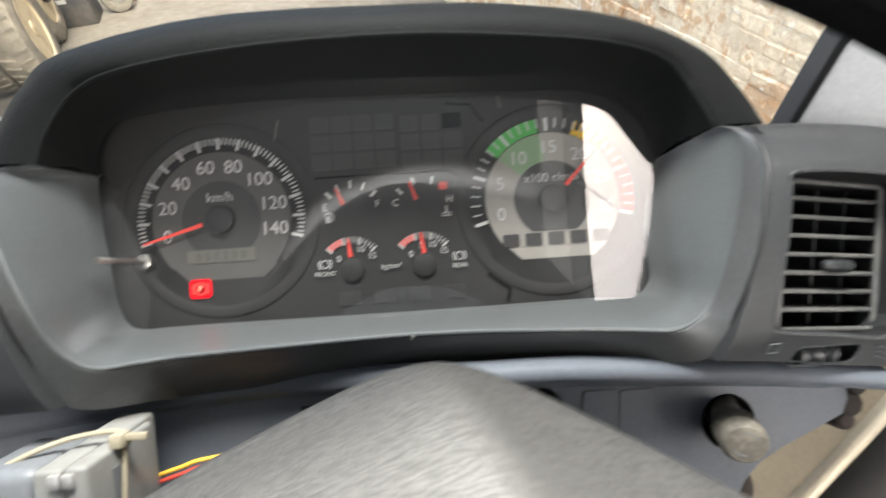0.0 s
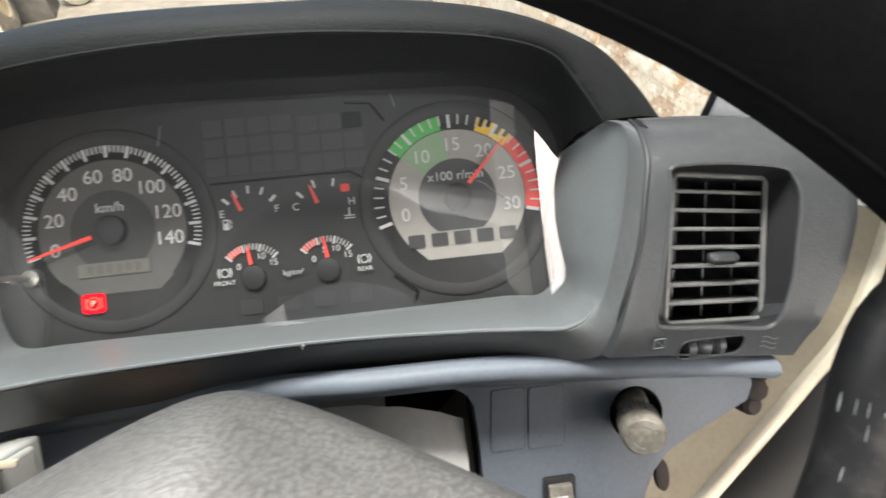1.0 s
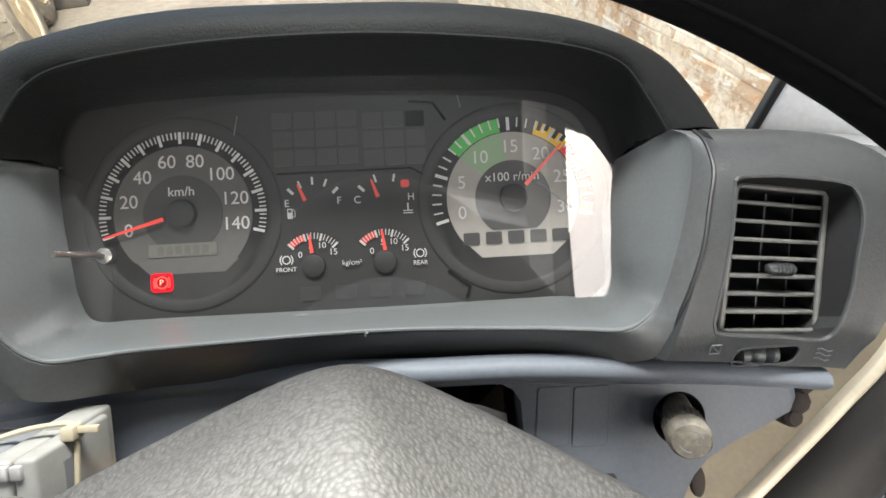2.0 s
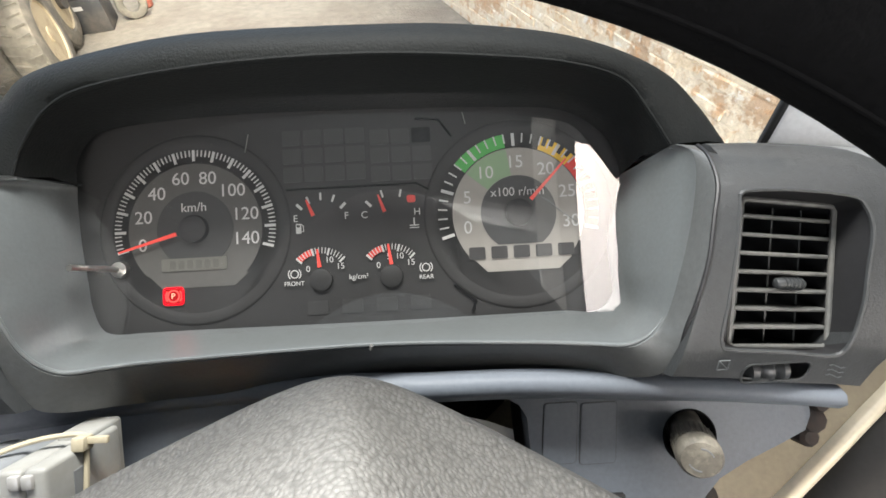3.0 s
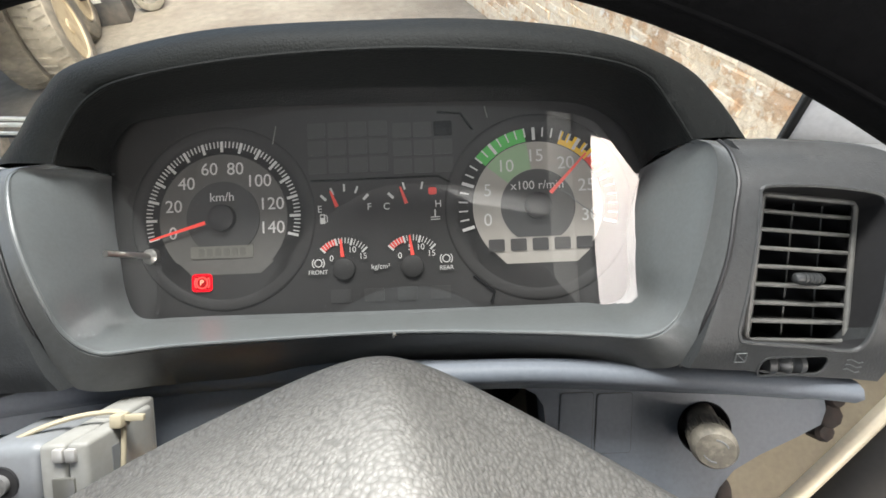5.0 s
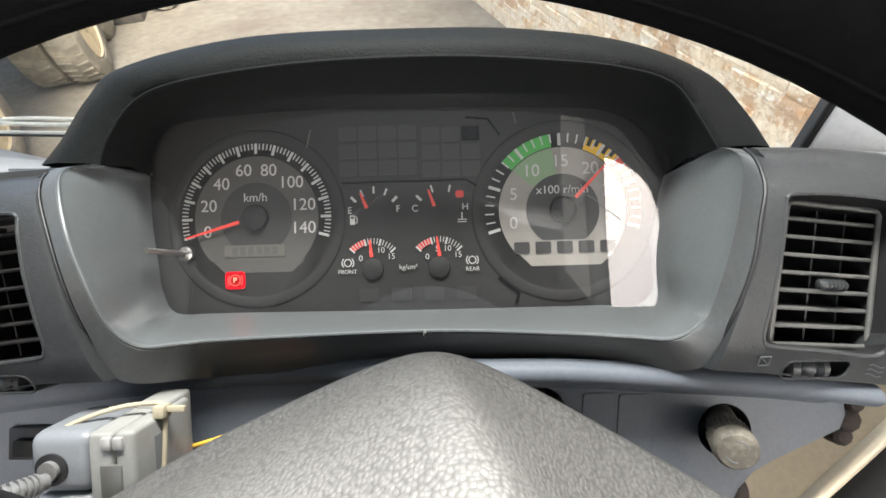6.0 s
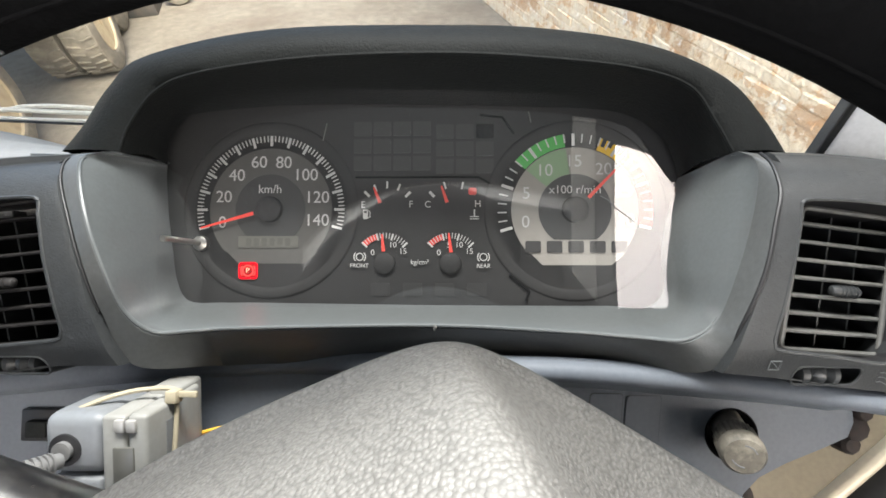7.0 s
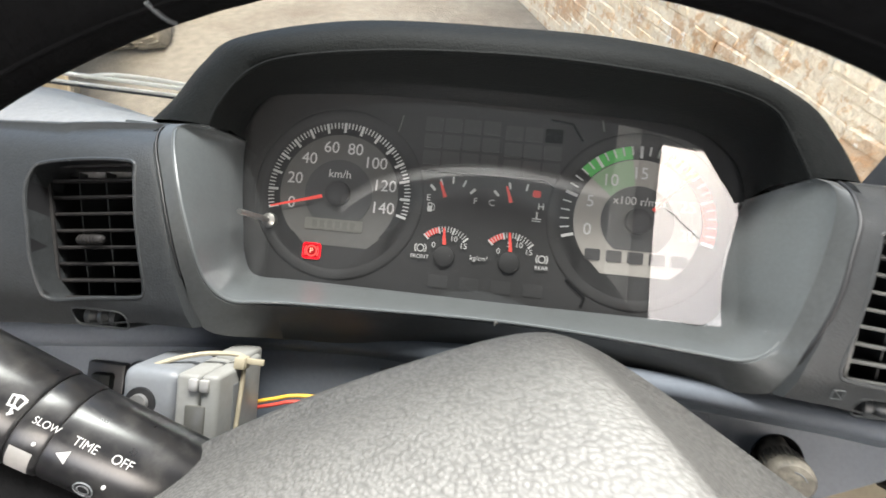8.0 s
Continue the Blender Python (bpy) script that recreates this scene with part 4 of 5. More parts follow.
# lit parking brake lamp
lx, lz = (-1.093, -0.376)
rim_l = rounded(lx - 0.055, lx + 0.055, lz - 0.047, lz + 0.047, 0.014, 3)
lamp = part("warning_lamp", plate(rounded(lx - 0.055, lx + 0.055, lz - 0.047, lz + 0.047, 0.01, 3), -0.005), M_LAMP, cl, "lit red parking brake warning lamp", smooth=0)
part("lamp_border", tube([(x, -0.008, z) for x, z in rim_l + rim_l[:1]], 0.007, 6), M_LAMP_EDGE, lamp, "bright red border")
part("warning_lamp_glow", plate(arc(lx, lz, 0.036, 0, 345, 22), -0.008, 0.002), M_LAMP, lamp, smooth=0)
part("lamp_outline", sector(lx, lz, 0.029, 0.037, 0, 360, -0.011, 24), M_LAMP_CORE, lamp, "orange ring", smooth=0)
for a0 in (-40, 140):
    part("lamp_outline", sector(lx, lz, 0.043, 0.049, a0, a0 + 80, -0.009, 12), M_LAMP_CORE, lamp, smooth=0)
words("P", lx, lz, 0.046, -0.013, M_LAMP_MARK, lamp, "letter", label="glowing letter P")
# trip reset stem
part("trip_stem", tube([(-1.395, 0.0, -0.205), (-1.405, -0.12, -0.20), (-1.425, -0.34, -0.195)], [0.020, 0.017, 0.017], 12), M_METAL, cl, "grey trip reset stem")
part("trip_collar", turned([(0.05, 0.0), (0.045, -0.03), (0.02, -0.04)], 20), M_METAL, cl).location = (U * -1.395, 0, U * -0.205)
# clear lens, bowed towards the driver
def lens_y(x, z):
    """The lens is hollow from top to bottom and bowed a little across."""
    return -0.245 + 0.022 * x * x + 0.12 * z - 0.15 * z * z


rings = []
for k in range(74):
    z = -0.57 + 0.019 * k
    end = float(np.interp(z, (-0.56, -0.53, -0.50, -0.45, -0.3, -0.2, -0.05, 0.05, 0.12, 0.2, 0.3), (1.34, 1.395, 1.415, 1.425, 1.42, 1.418, 1.435, 1.46, 1.49, 1.52, 1.53)))
    rings.append([(x, lens_y(x, z), z) for x in (-1.60 + (end + 1.60) * j / 48 for j in range(49))])
lens = part("lens", loft(rings), M_LENS, cl, "clear plastic lens", smooth=80)
lens.visible_shadow = False

for p, q in (((-0.565, 0.385), (-0.543, 0.485)), ((0.628, 0.545), (0.642, 0.482))):
    part("lens_scratch", tube([(x, lens_y(x, z) - 0.004, z) for x, z in (p, q)], 0.0028, 5), M_SLAT, cl, "pale scratch in the lens")

# Fine grey line drawn just in front of the lens.
crack = [(1.03, 0.055), (1.075, 0.03), (1.10, 0.0), (1.14, -0.035), (1.175, -0.06), (1.215, -0.095)]
part("lens_line", tube([(x, lens_y(x, z) - 0.003, z) for x, z in crack], 0.0022, 5), M_BEZEL, cl, "fine grey line across the lens")

# ---- steering wheel ----
WC = Vector((0.011, -1.73, -1.986))
WN = Matrix.Rotation(0.021, 3, "Z") @ Matrix.Rotation(0.043, 3, "X")
sw = thing("steering_wheel", DASH, "black-rimmed truck steering wheel with grey grained centre pad", "steering wheel")


def on_wheel(r, ang, off=0.0):
    return WC + WN @ Vector((r * math.cos(radians(ang)), -off, r * math.sin(radians(ang))))


part("rim", tube([on_wheel(2.50, a) for a in range(36, -216, -4)], 0.13, 18), M_SPOKE, sw, "glossy black rim")
part("rim_cover", tube([on_wheel(2.50, a) for a in range(38, 149, 3)], [0.15] + [0.19] * 35 + [0.15], 24), M_RIM, sw, "matt black grained rim cover")


def pad_top(x, y):
    """Outline of the pad seen from the driver; its ridge drifts to the right towards the driver."""
    d = x - 0.20 - 0.28 * max(0.0, -1.6 - y)
    k = 0.46 if d < 0 else 0.62 + 0.75 * min(1.0, max(0.0, (-1.62 - y) / 0.3))
    soft = 0.020 if y > -1.6 else 0.004
    return -0.565 - k * (math.sqrt(d * d + soft) - math.sqrt(soft)) - (0.16 * (d + 0.5) ** 2 if d < -0.5 else 0.0)


PAD_RUN = spline([(-1.15, -0.9, 0), (-1.30, -0.26, 0), (-1.38, -0.10, 0), (-1.46, -0.025, 0), (-1.55, 0.0, 0), (-1.68, -0.02, 0), (-1.85, -0.06, 0), (-2.0, -0.11, 0), (-2.12, -0.17, 0),
                  (-2.22, -0.27, 0), (-2.30, -0.45, 0), (-2.33, -0.9, 0), (-2.33, -1.6, 0)], 49)
rows_v = [[(x, p.x, pad_top(x, p.x) + p.y) for p in PAD_RUN] for x in (-1.55 + 3.3 * k / 110 for k in range(111))]
pad_mesh = loft(rows_v)
part("centre_pad", pad_mesh, M_PAD, sw, "grey leather-grained horn pad", smooth=70)
p = [on_wheel(2.46, 41), (1.675, -1.70, -0.52), (1.58, -1.70, -0.64), (1.515, -1.70, -0.80), (1.455, -1.70, -0.92), (1.245, -1.72, -1.25), (0.8, -1.75, -1.85)]
spoke_ob = part("spoke", tube(spline(p, 24), 0.064, 14), M_SPOKE, sw, "scuffed glossy black spoke")
run = spline(p, 200)
scuff_rng = random.Random(11)
for k in range(7):
    i = scuff_rng.randrange(25, 120)
    tangent = (run[i + 2] - run[i - 2]).normalized()
    out = Vector((-0.55, -0.80, 0.2)).normalized()
    out = (out - tangent * out.dot(tangent)).normalized()
    across = tangent.cross(out)
    turn = radians(scuff_rng.uniform(-55, 60))
    out = math.cos(turn) * out + math.sin(turn) * across
    half = scuff_rng.uniform(0.005, 0.024)
    part("scuff", tube([run[i] + out * 0.0636 - tangent * half, run[i] + out * 0.0641, run[i] + out * 0.0636 + tangent * half], [0.0005, scuff_rng.uniform(0.0008, 0.0030), 0.0005], 6), M_BEZEL, spoke_ob, "pale scuff")
p = [on_wheel(2.50, 200), on_wheel(1.6, 205), on_wheel(0.8, 215)]
part("spoke", tube(spline(p, 12), 0.11, 12), M_SPOKE, sw, "scuffed glossy black spoke")
part("rim_seam", tube([on_wheel(2.50 + 0.192 * math.cos(q), 112.6, 0.192 * math.sin(q)) for q in (2.9, 3.05, 3.2, 3.35, 3.5)], 0.006, 6), M_BOXGREY, sw, "pale worn seam")
part("rim_ridge", tube([on_wheel(2.50 + 0.188 * math.cos(3.0), q, 0.188 * math.sin(3.0)) for q in range(40, 148, 3)], 0.007, 8), M_RIM, sw, "stitched edge of the cover")

# ---- dimmer knob, switches, tray contents ----
knob = thing("dimmer_knob", DASH, "dusty black ribbed rotary knob in the lower panel", "knob")
KP = pose(U * 1.80, U * -0.05, U * -1.272, 9, 0, -17)
def cup(profile, sides=36):
    """An open turned shell about y."""
    return loft([[(r * math.cos(k * math.tau / sides), h, r * math.sin(k * math.tau / sides)) for k in range(sides)] for r, h in profile], closed=True)


part("socket", cup([(0.152, -0.092), (0.148, -0.098), (0.141, -0.092), (0.134, -0.03), (0.130, 0.16), (0.005, 0.17)]), M_RIM, knob, "dark round socket").matrix_local = pose(U * 1.80, 0, U * -1.315)
body = part("body", turned([(0.088, 0.05), (0.088, -0.13), (0.096, -0.145), (0.104, -0.155), (0.104, -0.255), (0.110, -0.265), (0.112, -0.29), (0.108, -0.325), (0.092, -0.345), (0.01, -0.348)], 40), M_KNOB, knob)
body.matrix_local = KP
for k in range(26):
    q = k * math.tau / 26
    g = part("rib", tube([(0.104 * math.cos(q), -0.160, 0.104 * math.sin(q)), (0.104 * math.cos(q), -0.258, 0.104 * math.sin(q))], 0.0065, 6), M_KNOB, body)
for a0 in (200, 20):
    part("arrow_mark", sector(0, 0, 0.056, 0.063, a0, a0 + 70, -0.3505, 12), M_BOXGREY, body, "worn pale arrow")

sw_r = thing("rocker_switch", DASH, "small dark rocker switch in the lower panel", "switch", "lower panel switches")
k = 0.10
part("bezel", plate([(x + k * (z + 1.6), z) for x, z in rounded(1.235, 1.415, -1.92, -1.60, 0.015, 3)], -0.10, 0.03), M_BLACK, sw_r, smooth=0)
part("rocker", box(1.255, 1.385, -0.135, -0.09, -1.78, -1.635, 0.012), M_KNOB, sw_r)
part("marking", plate([(1.29, -1.725), (1.35, -1.725), (1.35, -1.69), (1.29, -1.69)], -0.139, 0.003), M_WHITE, sw_r, "pale marking", smooth=0)
for n_sw, (x0, z0) in enumerate(((-2.40, -1.40), (-2.12, -1.38))):
    s_l = thing("rocker_switch", DASH, "black rocker switch in the blue-grey panel", "switch", "lower panel switches")
    part("bezel", box(x0, x0 + 0.25, -0.135, -0.08, z0, z0 + 0.19, 0.012), M_BLACK, s_l)
    part("rocker", box(x0 + 0.06, x0 + 0.19, -0.175, -0.12, z0 + 0.03, z0 + 0.13, 0.015), M_HOOD, s_l)

sheet = thing("paper_sheet", DASH, "crumpled white paper sheet lying in the open tray", "paper")
rings = []
for v in range(19):
    row = []
    for u in range(31):
        x = -0.25 + 1.09 * u / 30
        z = -1.135 - 0.26 * max(0.0, x - 0.10) ** 2 - 0.95 * v / 18
        y = 0.10 - 0.20 * math.sin(math.pi * 0.5 * min(1.0, v / 9)) + 0.018 * math.sin(7 * x + 2.0 * v / 12) + 0.014 * math.sin(13 * x - 5 * v / 12) + 0.007 * math.sin(29 * x + 0.9 * v)
        row.append((x, y, z))
    rings.append(row)
part("sheet", loft(rings), M_CLOTH, sheet)
folded = thing("folded_paper", DASH, "pale folded paper standing at the back of the tray", "paper")
part("fold", box(-0.45, 0.38, 0.26, 0.29, -1.45, -1.00, 0.01), M_CLOTH, folded)
post = thing("tray_bracket", DASH, "rusty brown metal bracket inside the tray", "bracket")
part("web", box(0.42, 0.66, 0.62, 0.67, -1.5, -1.0, 0.01), M_RUSTDARK, post)
part("bolt", turned([(0.05, 0.0), (0.05, -0.03), (0.03, -0.05), (0.01, -0.05)], 12), M_RUSTDARK, post).location = (U * 0.56, U * 0.62, U * -1.17)

# ---- aftermarket box with cable ----
dev = thing("control_box", DASH, "aged white plastic control box tied to the column", "control box")
def dev_part(name, bm, m, label="", parent=None):
    bmesh.ops.rotate(bm, verts=bm.verts, cent=(-1.3, -0.78, -1.06), matrix=Matrix.Rotation(radians(5), 3, "X"))
    bmesh.ops.translate(bm, verts=bm.verts, vec=(0.016, 0.035, 0.035))
    return part(name, bm, m, parent or dev, label)
dev_part("case", box(-1.302, -1.21, -0.80, -0.36, -1.60, -1.065, 0.022, 3), M_BEIGE)
dev_part("case", box(-1.425, -1.309, -0.80, -0.36, -1.60, -1.07, 0.02, 3), M_BEIGE)
dev_part("back_case", box(-1.40, -1.235, -0.52, -0.30, -1.60, -1.04, 0.022, 3), M_BEIGE)
dev_part("display", box(-1.368, -1.268, -0.808, -0.79, -1.45, -1.215, 0.006), M_LCD, "dark green-grey display window")
for x0 in (-1.355, -1.300):
    dev_part("clip", box(x0, x0 + 0.047, -0.815, -0.79, -1.145, -1.085, 0.008), M_CLIP, "shiny metal clip")
dev_part("label_bar", box(-1.213, -1.207, -0.66, -0.60, -1.40, -1.15), M_BOXGREY, "grey printed label")
dev_part("socket_case", box(-1.72, -1.42, -0.79, -0.42, -1.36, -1.07, 0.06, 4), M_BOXGREY, "grey plug housing")
dev_part("lower_case", box(-1.70, -1.43, -0.785, -0.42, -1.52, -1.37, 0.03, 3), M_BOXGREY)
dev_part("plug_ring", tube([(-1.60, -0.80, -1.235), (-1.60, -0.76, -1.235)], 0.075, 24), M_BLACK, "dark round plug opening")
dev_part("plug", tube([(-1.60, -0.82, -1.235), (-1.60, -0.79, -1.235)], 0.045, 20), M_CABLE, "grey plug end")
tie = thing("cable_tie", DASH, "cream plastic cable tie pulled round the box", "cable tie")
tp = [(-1.62, -0.66, -1.07), (-1.50, -0.62, -1.02), (-1.40, -0.58, -0.995), (-1.30, -0.56, -0.985), (-1.20, -0.55, -0.99), (-1.185, -0.55, -1.05), (-1.185, -0.56, -1.30), (-1.19, -0.58, -1.6)]
part("strap", tube([p + Vector((0.006, -0.01, 0.022)) for p in spline(tp, 40)], 0.012, 8), M_TIE, tie)
part("head", box(-1.212, -1.152, -0.615, -0.545, -1.028, -0.963, 0.012), M_TIE, tie)
part("tail", box(-1.157, -1.065, -0.59, -0.57, -1.0, -0.97, 0.004), M_TIE, tie)
lead = thing("plug_cable", DASH, "grey ribbed cable plugged into the box", "cable")
cp = [(-1.575, -0.78, -1.235), (-1.61, -0.88, -1.232), (-1.69, -0.99, -1.235), (-1.85, -1.10, -1.225), (-2.15, -1.25, -1.18), (-2.6, -1.4, -1.1), (-3.4, -1.5, -1.1)]
part("sheath", tube(spline(cp, 50), 0.036, 12), M_CABLE, lead)
for k, p in enumerate(spline(cp[:3], 12)[2:9]):
    q = spline(cp[:3], 12)[3 + k]
    part("strain_ring", tube([p, p + (q - p) * 0.55], 0.048, 12), M_CABLE, lead)
for m, dz, nm in ((M_YWIRE, 0.0, "yellow"), (M_RWIRE, -0.035, "red")):
    w = thing("wire", DASH, f"thin {nm} wire running from the box", "wire", "loose wires")
    part("strand", tube(spline([(-1.26, -0.25, -1.30 + dz), (-1.12, -0.24, -1.265 + dz), (-1.0, -0.22, -1.24 + dz), (-0.7, -0.1, -1.26 + dz)], 20), 0.011, 8), m, w)

# ---- wiper stalk ----
stalk = thing("wiper_stalk", DASH, "black wiper control stalk with white lettering", "control stalk")
P0, P1 = Vector((-0.55, -1.50, -1.24)), Vector((-2.05, -1.86, -0.54))
way = (P1 - P0).normalized()
def along(d):
    return P0 + way * d
L = (P1 - P0).length
part("barrel", tube([along(0.0), along(0.30), along(0.31), along(0.64)], [0.115, 0.120, 0.126, 0.128], 36), M_STALK, stalk, "glossy black fixed barrel")
part("joint_ring", tube([along(0.64), along(0.647)], 0.122, 36), M_BLACK, stalk)
part("collar", tube([along(0.647), along(0.655), along(0.724)], [0.126, 0.131, 0.133], 36), M_STALK, stalk, "glossy black turning collar")
part("joint_ring", tube([along(0.724), along(0.734)], 0.124, 36), M_BLACK, stalk)
part("tip", tube([along(0.734), along(0.742), along(1.0), along(L)], [0.130, 0.137, 0.142, 0.140], 36), M_STALK, stalk, "glossy black stalk end")
side = way.cross(Vector((0, 0, 1))).normalized()
upv = side.cross(way).normalized()
def wrap(text, d, turn_deg, size, radius, name="lettering", flip=True):
    """White characters that follow the round of the stalk."""
    cu = bpy.data.curves.new(name, "FONT")
    cu.body, cu.size, cu.align_x, cu.align_y = text, size, "CENTER", "CENTER"
    tmp = new(name, cu)
    me = bpy.data.meshes.new_from_object(tmp)
    bpy.data.objects.remove(tmp)
    bm = bmesh.new()
    bm.from_mesh(me)
    bpy.data.meshes.remove(me)
    bmesh.ops.subdivide_edges(bm, edges=bm.edges, cuts=1)
    for v in bm.verts:
        q = radians(turn_deg) + v.co.y / radius
        v.co = along(d - v.co.x) + (radius + 0.002) * (math.cos(q) * FRONT + math.sin(q) * upv)
    return part(name, bm, M_WHITE, stalk, f"{text} in white", smooth=0)
FRONT = -side if side.y > 0 else side
wrap("OFF", 0.464, 20, 0.033, 0.127)
wrap("TIME", 0.565, 20, 0.031, 0.127)
wrap("SLOW", 0.672, 22, 0.025, 0.133)
wrap("\u25c4", 0.600, 0, 0.04, 0.128, "arrow_mark")
for d, q in ((0.47, -12), (0.672, 0), (0.79, -22)):
    c = along(d) + 0.130 * (math.cos(radians(q)) * FRONT + math.sin(radians(q)) * upv)
    bm = bmesh.new()
    bmesh.ops.create_uvsphere(bm, u_segments=8, v_segments=6, radius=0.006, matrix=Matrix.Translation(c))
    part("dot_mark", bm, M_WHITE, stalk)
def on_stalk(d, q, r=0.1365):
    return along(d) + r * (math.cos(radians(q)) * FRONT + math.sin(radians(q)) * upv)
for pl in ([(0.748, 34), (0.765, 36), (0.785, 34), (0.778, 24), (0.765, 25), (0.752, 24), (0.748, 34)], [(0.772, 34), (0.760, 17)], [(0.755, 20), (0.765, 16)]):
    part("wiper_symbol", tube([on_stalk(*p) for p in pl], 0.004, 5), M_WHITE, stalk)
part("pale_panel", loft([[on_stalk(d, q, 0.1345) for q in range(-46, -6, 4)] for d in (0.660, 0.720)]), M_CLIP, stalk, "pale grey marking patch")
for r0 in (0.016, 0.026):
    part("washer_symbol", tube([on_stalk(0.515 + r0 * math.cos(q), -30 + 445 * r0 * math.sin(q), 0.1285) for q in (k * math.tau / 16 for k in range(17))], 0.0022, 5), M_BOXGREY, stalk, "worn washer symbol")
part("switch_body", tube([along(d) + Vector((0.02, 0.06, -0.27)) for d in (0.0, 1.5, 1.54)], [0.17, 0.16, 0.12], 20), M_RIM, stalk, "black switch housing")
column = thing("steering_column", DASH, "black plastic steering column shroud behind the wheel", "steering column")
part("shroud", tube([(0.0, -1.35, -1.75), (0.0, -0.9, -1.75), (0.0, -0.1, -1.75)], [0.55, 0.6, 0.6], 32), M_BLACK, column)

# ---- driver side: pillar, door seal and kick panel ----
VERT = Vector((0.0, -0.766, 0.643))
pil = tagged(new("pillar_right_front"), "pale grey plastic trim of the windscreen pillar", "pillar", "", "structure")
pil.matrix_world = DASH
base = spline([(2.74, 0.42, 0.42), (2.80, 0.36, 0.40), (3.1, 0.20, 0.34), (3.6, -0.10, 0.18), (4.5, -0.45, -0.10)], 20)
part("trim", loft([[p - VERT * 1.2 for p in base], base, [p + VERT * 4 for p in base], [p + VERT * 10 + Vector((-0.1, 0, 0)) for p in base]]), M_PILLAR, pil, "pale grey pillar trim", smooth=60)
part("seal", tube([Vector((2.735, 0.43, 0.42)) + VERT * d for d in (-0.6, 0, 1, 4, 10)], 0.024, 8), M_RUBBER, pil, "black glass seal")
LINE = [(4.25, 0.30, 0.60), (4.08, 0.30, 0.20), (3.86, 0.30, -0.33), (3.49, 0.30, -1.02), (3.04, 0.30, -1.45), (2.31, 0.30, -2.07), (1.55, 0.30, -2.72)]
ln = spline(LINE, 40)
kick = tagged(new("kick_panel"), "tan painted metal inside the door opening", "panel", "", "structure")
kick.matrix_world = DASH
kn = ln[11:]
part("sheet", loft([[p + Vector((-2.2, 0.35, 0.15)) for p in kn], [p + Vector((-1.0, 0.22, 0.06)) for p in kn], [p + Vector((-0.3, 0.10, 0.0)) for p in kn], [p + Vector((0.02, 0.0, 0.0)) for p in kn]]), M_TAN, kick, "tan painted sheet metal", smooth=60)
part("ridge", tube([p + Vector((-0.75, 0.15, 0.05)) for p in ln[14:]], 0.03, 8), M_TAN, kick)
part("hinge", box(2.56, 2.72, 0.08, 0.26, -1.40, -1.19, 0.05), M_RUSTDARK, kick, "grimy dark door hinge")
for hx, hy, hz, hr in ((2.60, 0.02, -1.20, 0.055), (2.57, 0.03, -1.30, 0.07), (2.55, 0.06, -1.40, 0.06)):
    part("hinge_pin", turned([(hr * 0.7, 0.06), (hr, 0.05), (hr, -0.05), (hr * 0.7, -0.07), (0.01, -0.075)], 9), M_RUSTDARK, kick, "greasy rust-brown hinge knuckle").location = (U * hx, U * hy, U * hz)
part("grommet", turned([(0.085, 0.0), (0.08, -0.03), (0.05, -0.04), (0.01, -0.04)], 20), M_RUSTDARK, kick, "dark brown oval grommet").matrix_local = pose(U * 2.05, U * 0.22, U * -1.83) @ Matrix.Diagonal((0.55, 1, 1.25, 1))
door = tagged(new("door_1"), "open-edged driver door with cream jamb, black seal and blue-grey trim", "door", "", "structure")
door.matrix_world = DASH
def edge_strip(name, offsets, material, label):
    return part(name, loft([[p + Vector(d) for p in ln] for d in offsets]), material, door, label, smooth=70)
edge_strip("jamb", [(0.0, 0.05, 0.03), (0.0, -0.03, 0.0), (0.015, -0.05, -0.012), (0.04, -0.055, -0.03), (0.065, -0.04, -0.045), (0.08, 0.02, -0.05), (0.08, 0.3, -0.05)], M_CREAM, "cream painted door edge")
edge_strip("seal", [(0.08, 0.05, -0.05), (0.10, -0.06, -0.07), (0.22, -0.13, -0.18), (0.36, -0.15, -0.28), (0.46, -0.10, -0.36), (0.50, 0.05, -0.40)], M_RUBBER, "black rubber door seal")
edge_strip("trim", [(0.48, 0.02, -0.38), (0.80, -0.1, -0.58), (1.5, -0.5, -0.91), (2.1, -1.2, -1.16)], M_DOORBLUE, "blue-grey door trim")
part("armrest", tube([p + Vector((1.25, -0.42, -1.0)) for p in ln[8:34]], 0.10, 12), M_RUBBER, door, "dark grey grab strip")

# ---- windscreen and wiper ----
ws = tagged(new("window_1"), "wide clear windscreen", "window", "", "structure")
ws.matrix_world = DASH
pane = part("pane", loft([[(-15.0, 0.42, 0.5), (2.74, 0.43, 0.42)], [Vector((-15.0, 0.42, 0.5)) + VERT * 9.5, Vector((2.7, 0.43, 0.42)) + VERT * 9.5]]), M_PANE, ws, "clear windscreen glass", smooth=0)
pane.visible_shadow = False
wiper = thing("wiper", DASH, "grey metal windscreen wiper parked along the glass", "wiper")
W0, W1 = Vector((-5.2, 0.80, 1.03)), Vector((-2.1, 0.80, 0.88))
part("arm", tube([W0, W0 * 0.5 + W1 * 0.5 + Vector((0, 0, 0.012)), W1], 0.020, 8), M_BLADE, wiper)
part("blade", tube([W0 + Vector((0, -0.02, -0.07)), W1 + Vector((0, -0.02, -0.065))], 0.016, 8), M_BLADE, wiper)
part("rubber", tube([W0 + Vector((0, -0.04, -0.10)), W1 + Vector((0, -0.04, -0.095))], 0.010, 6), M_RUBBER, wiper)
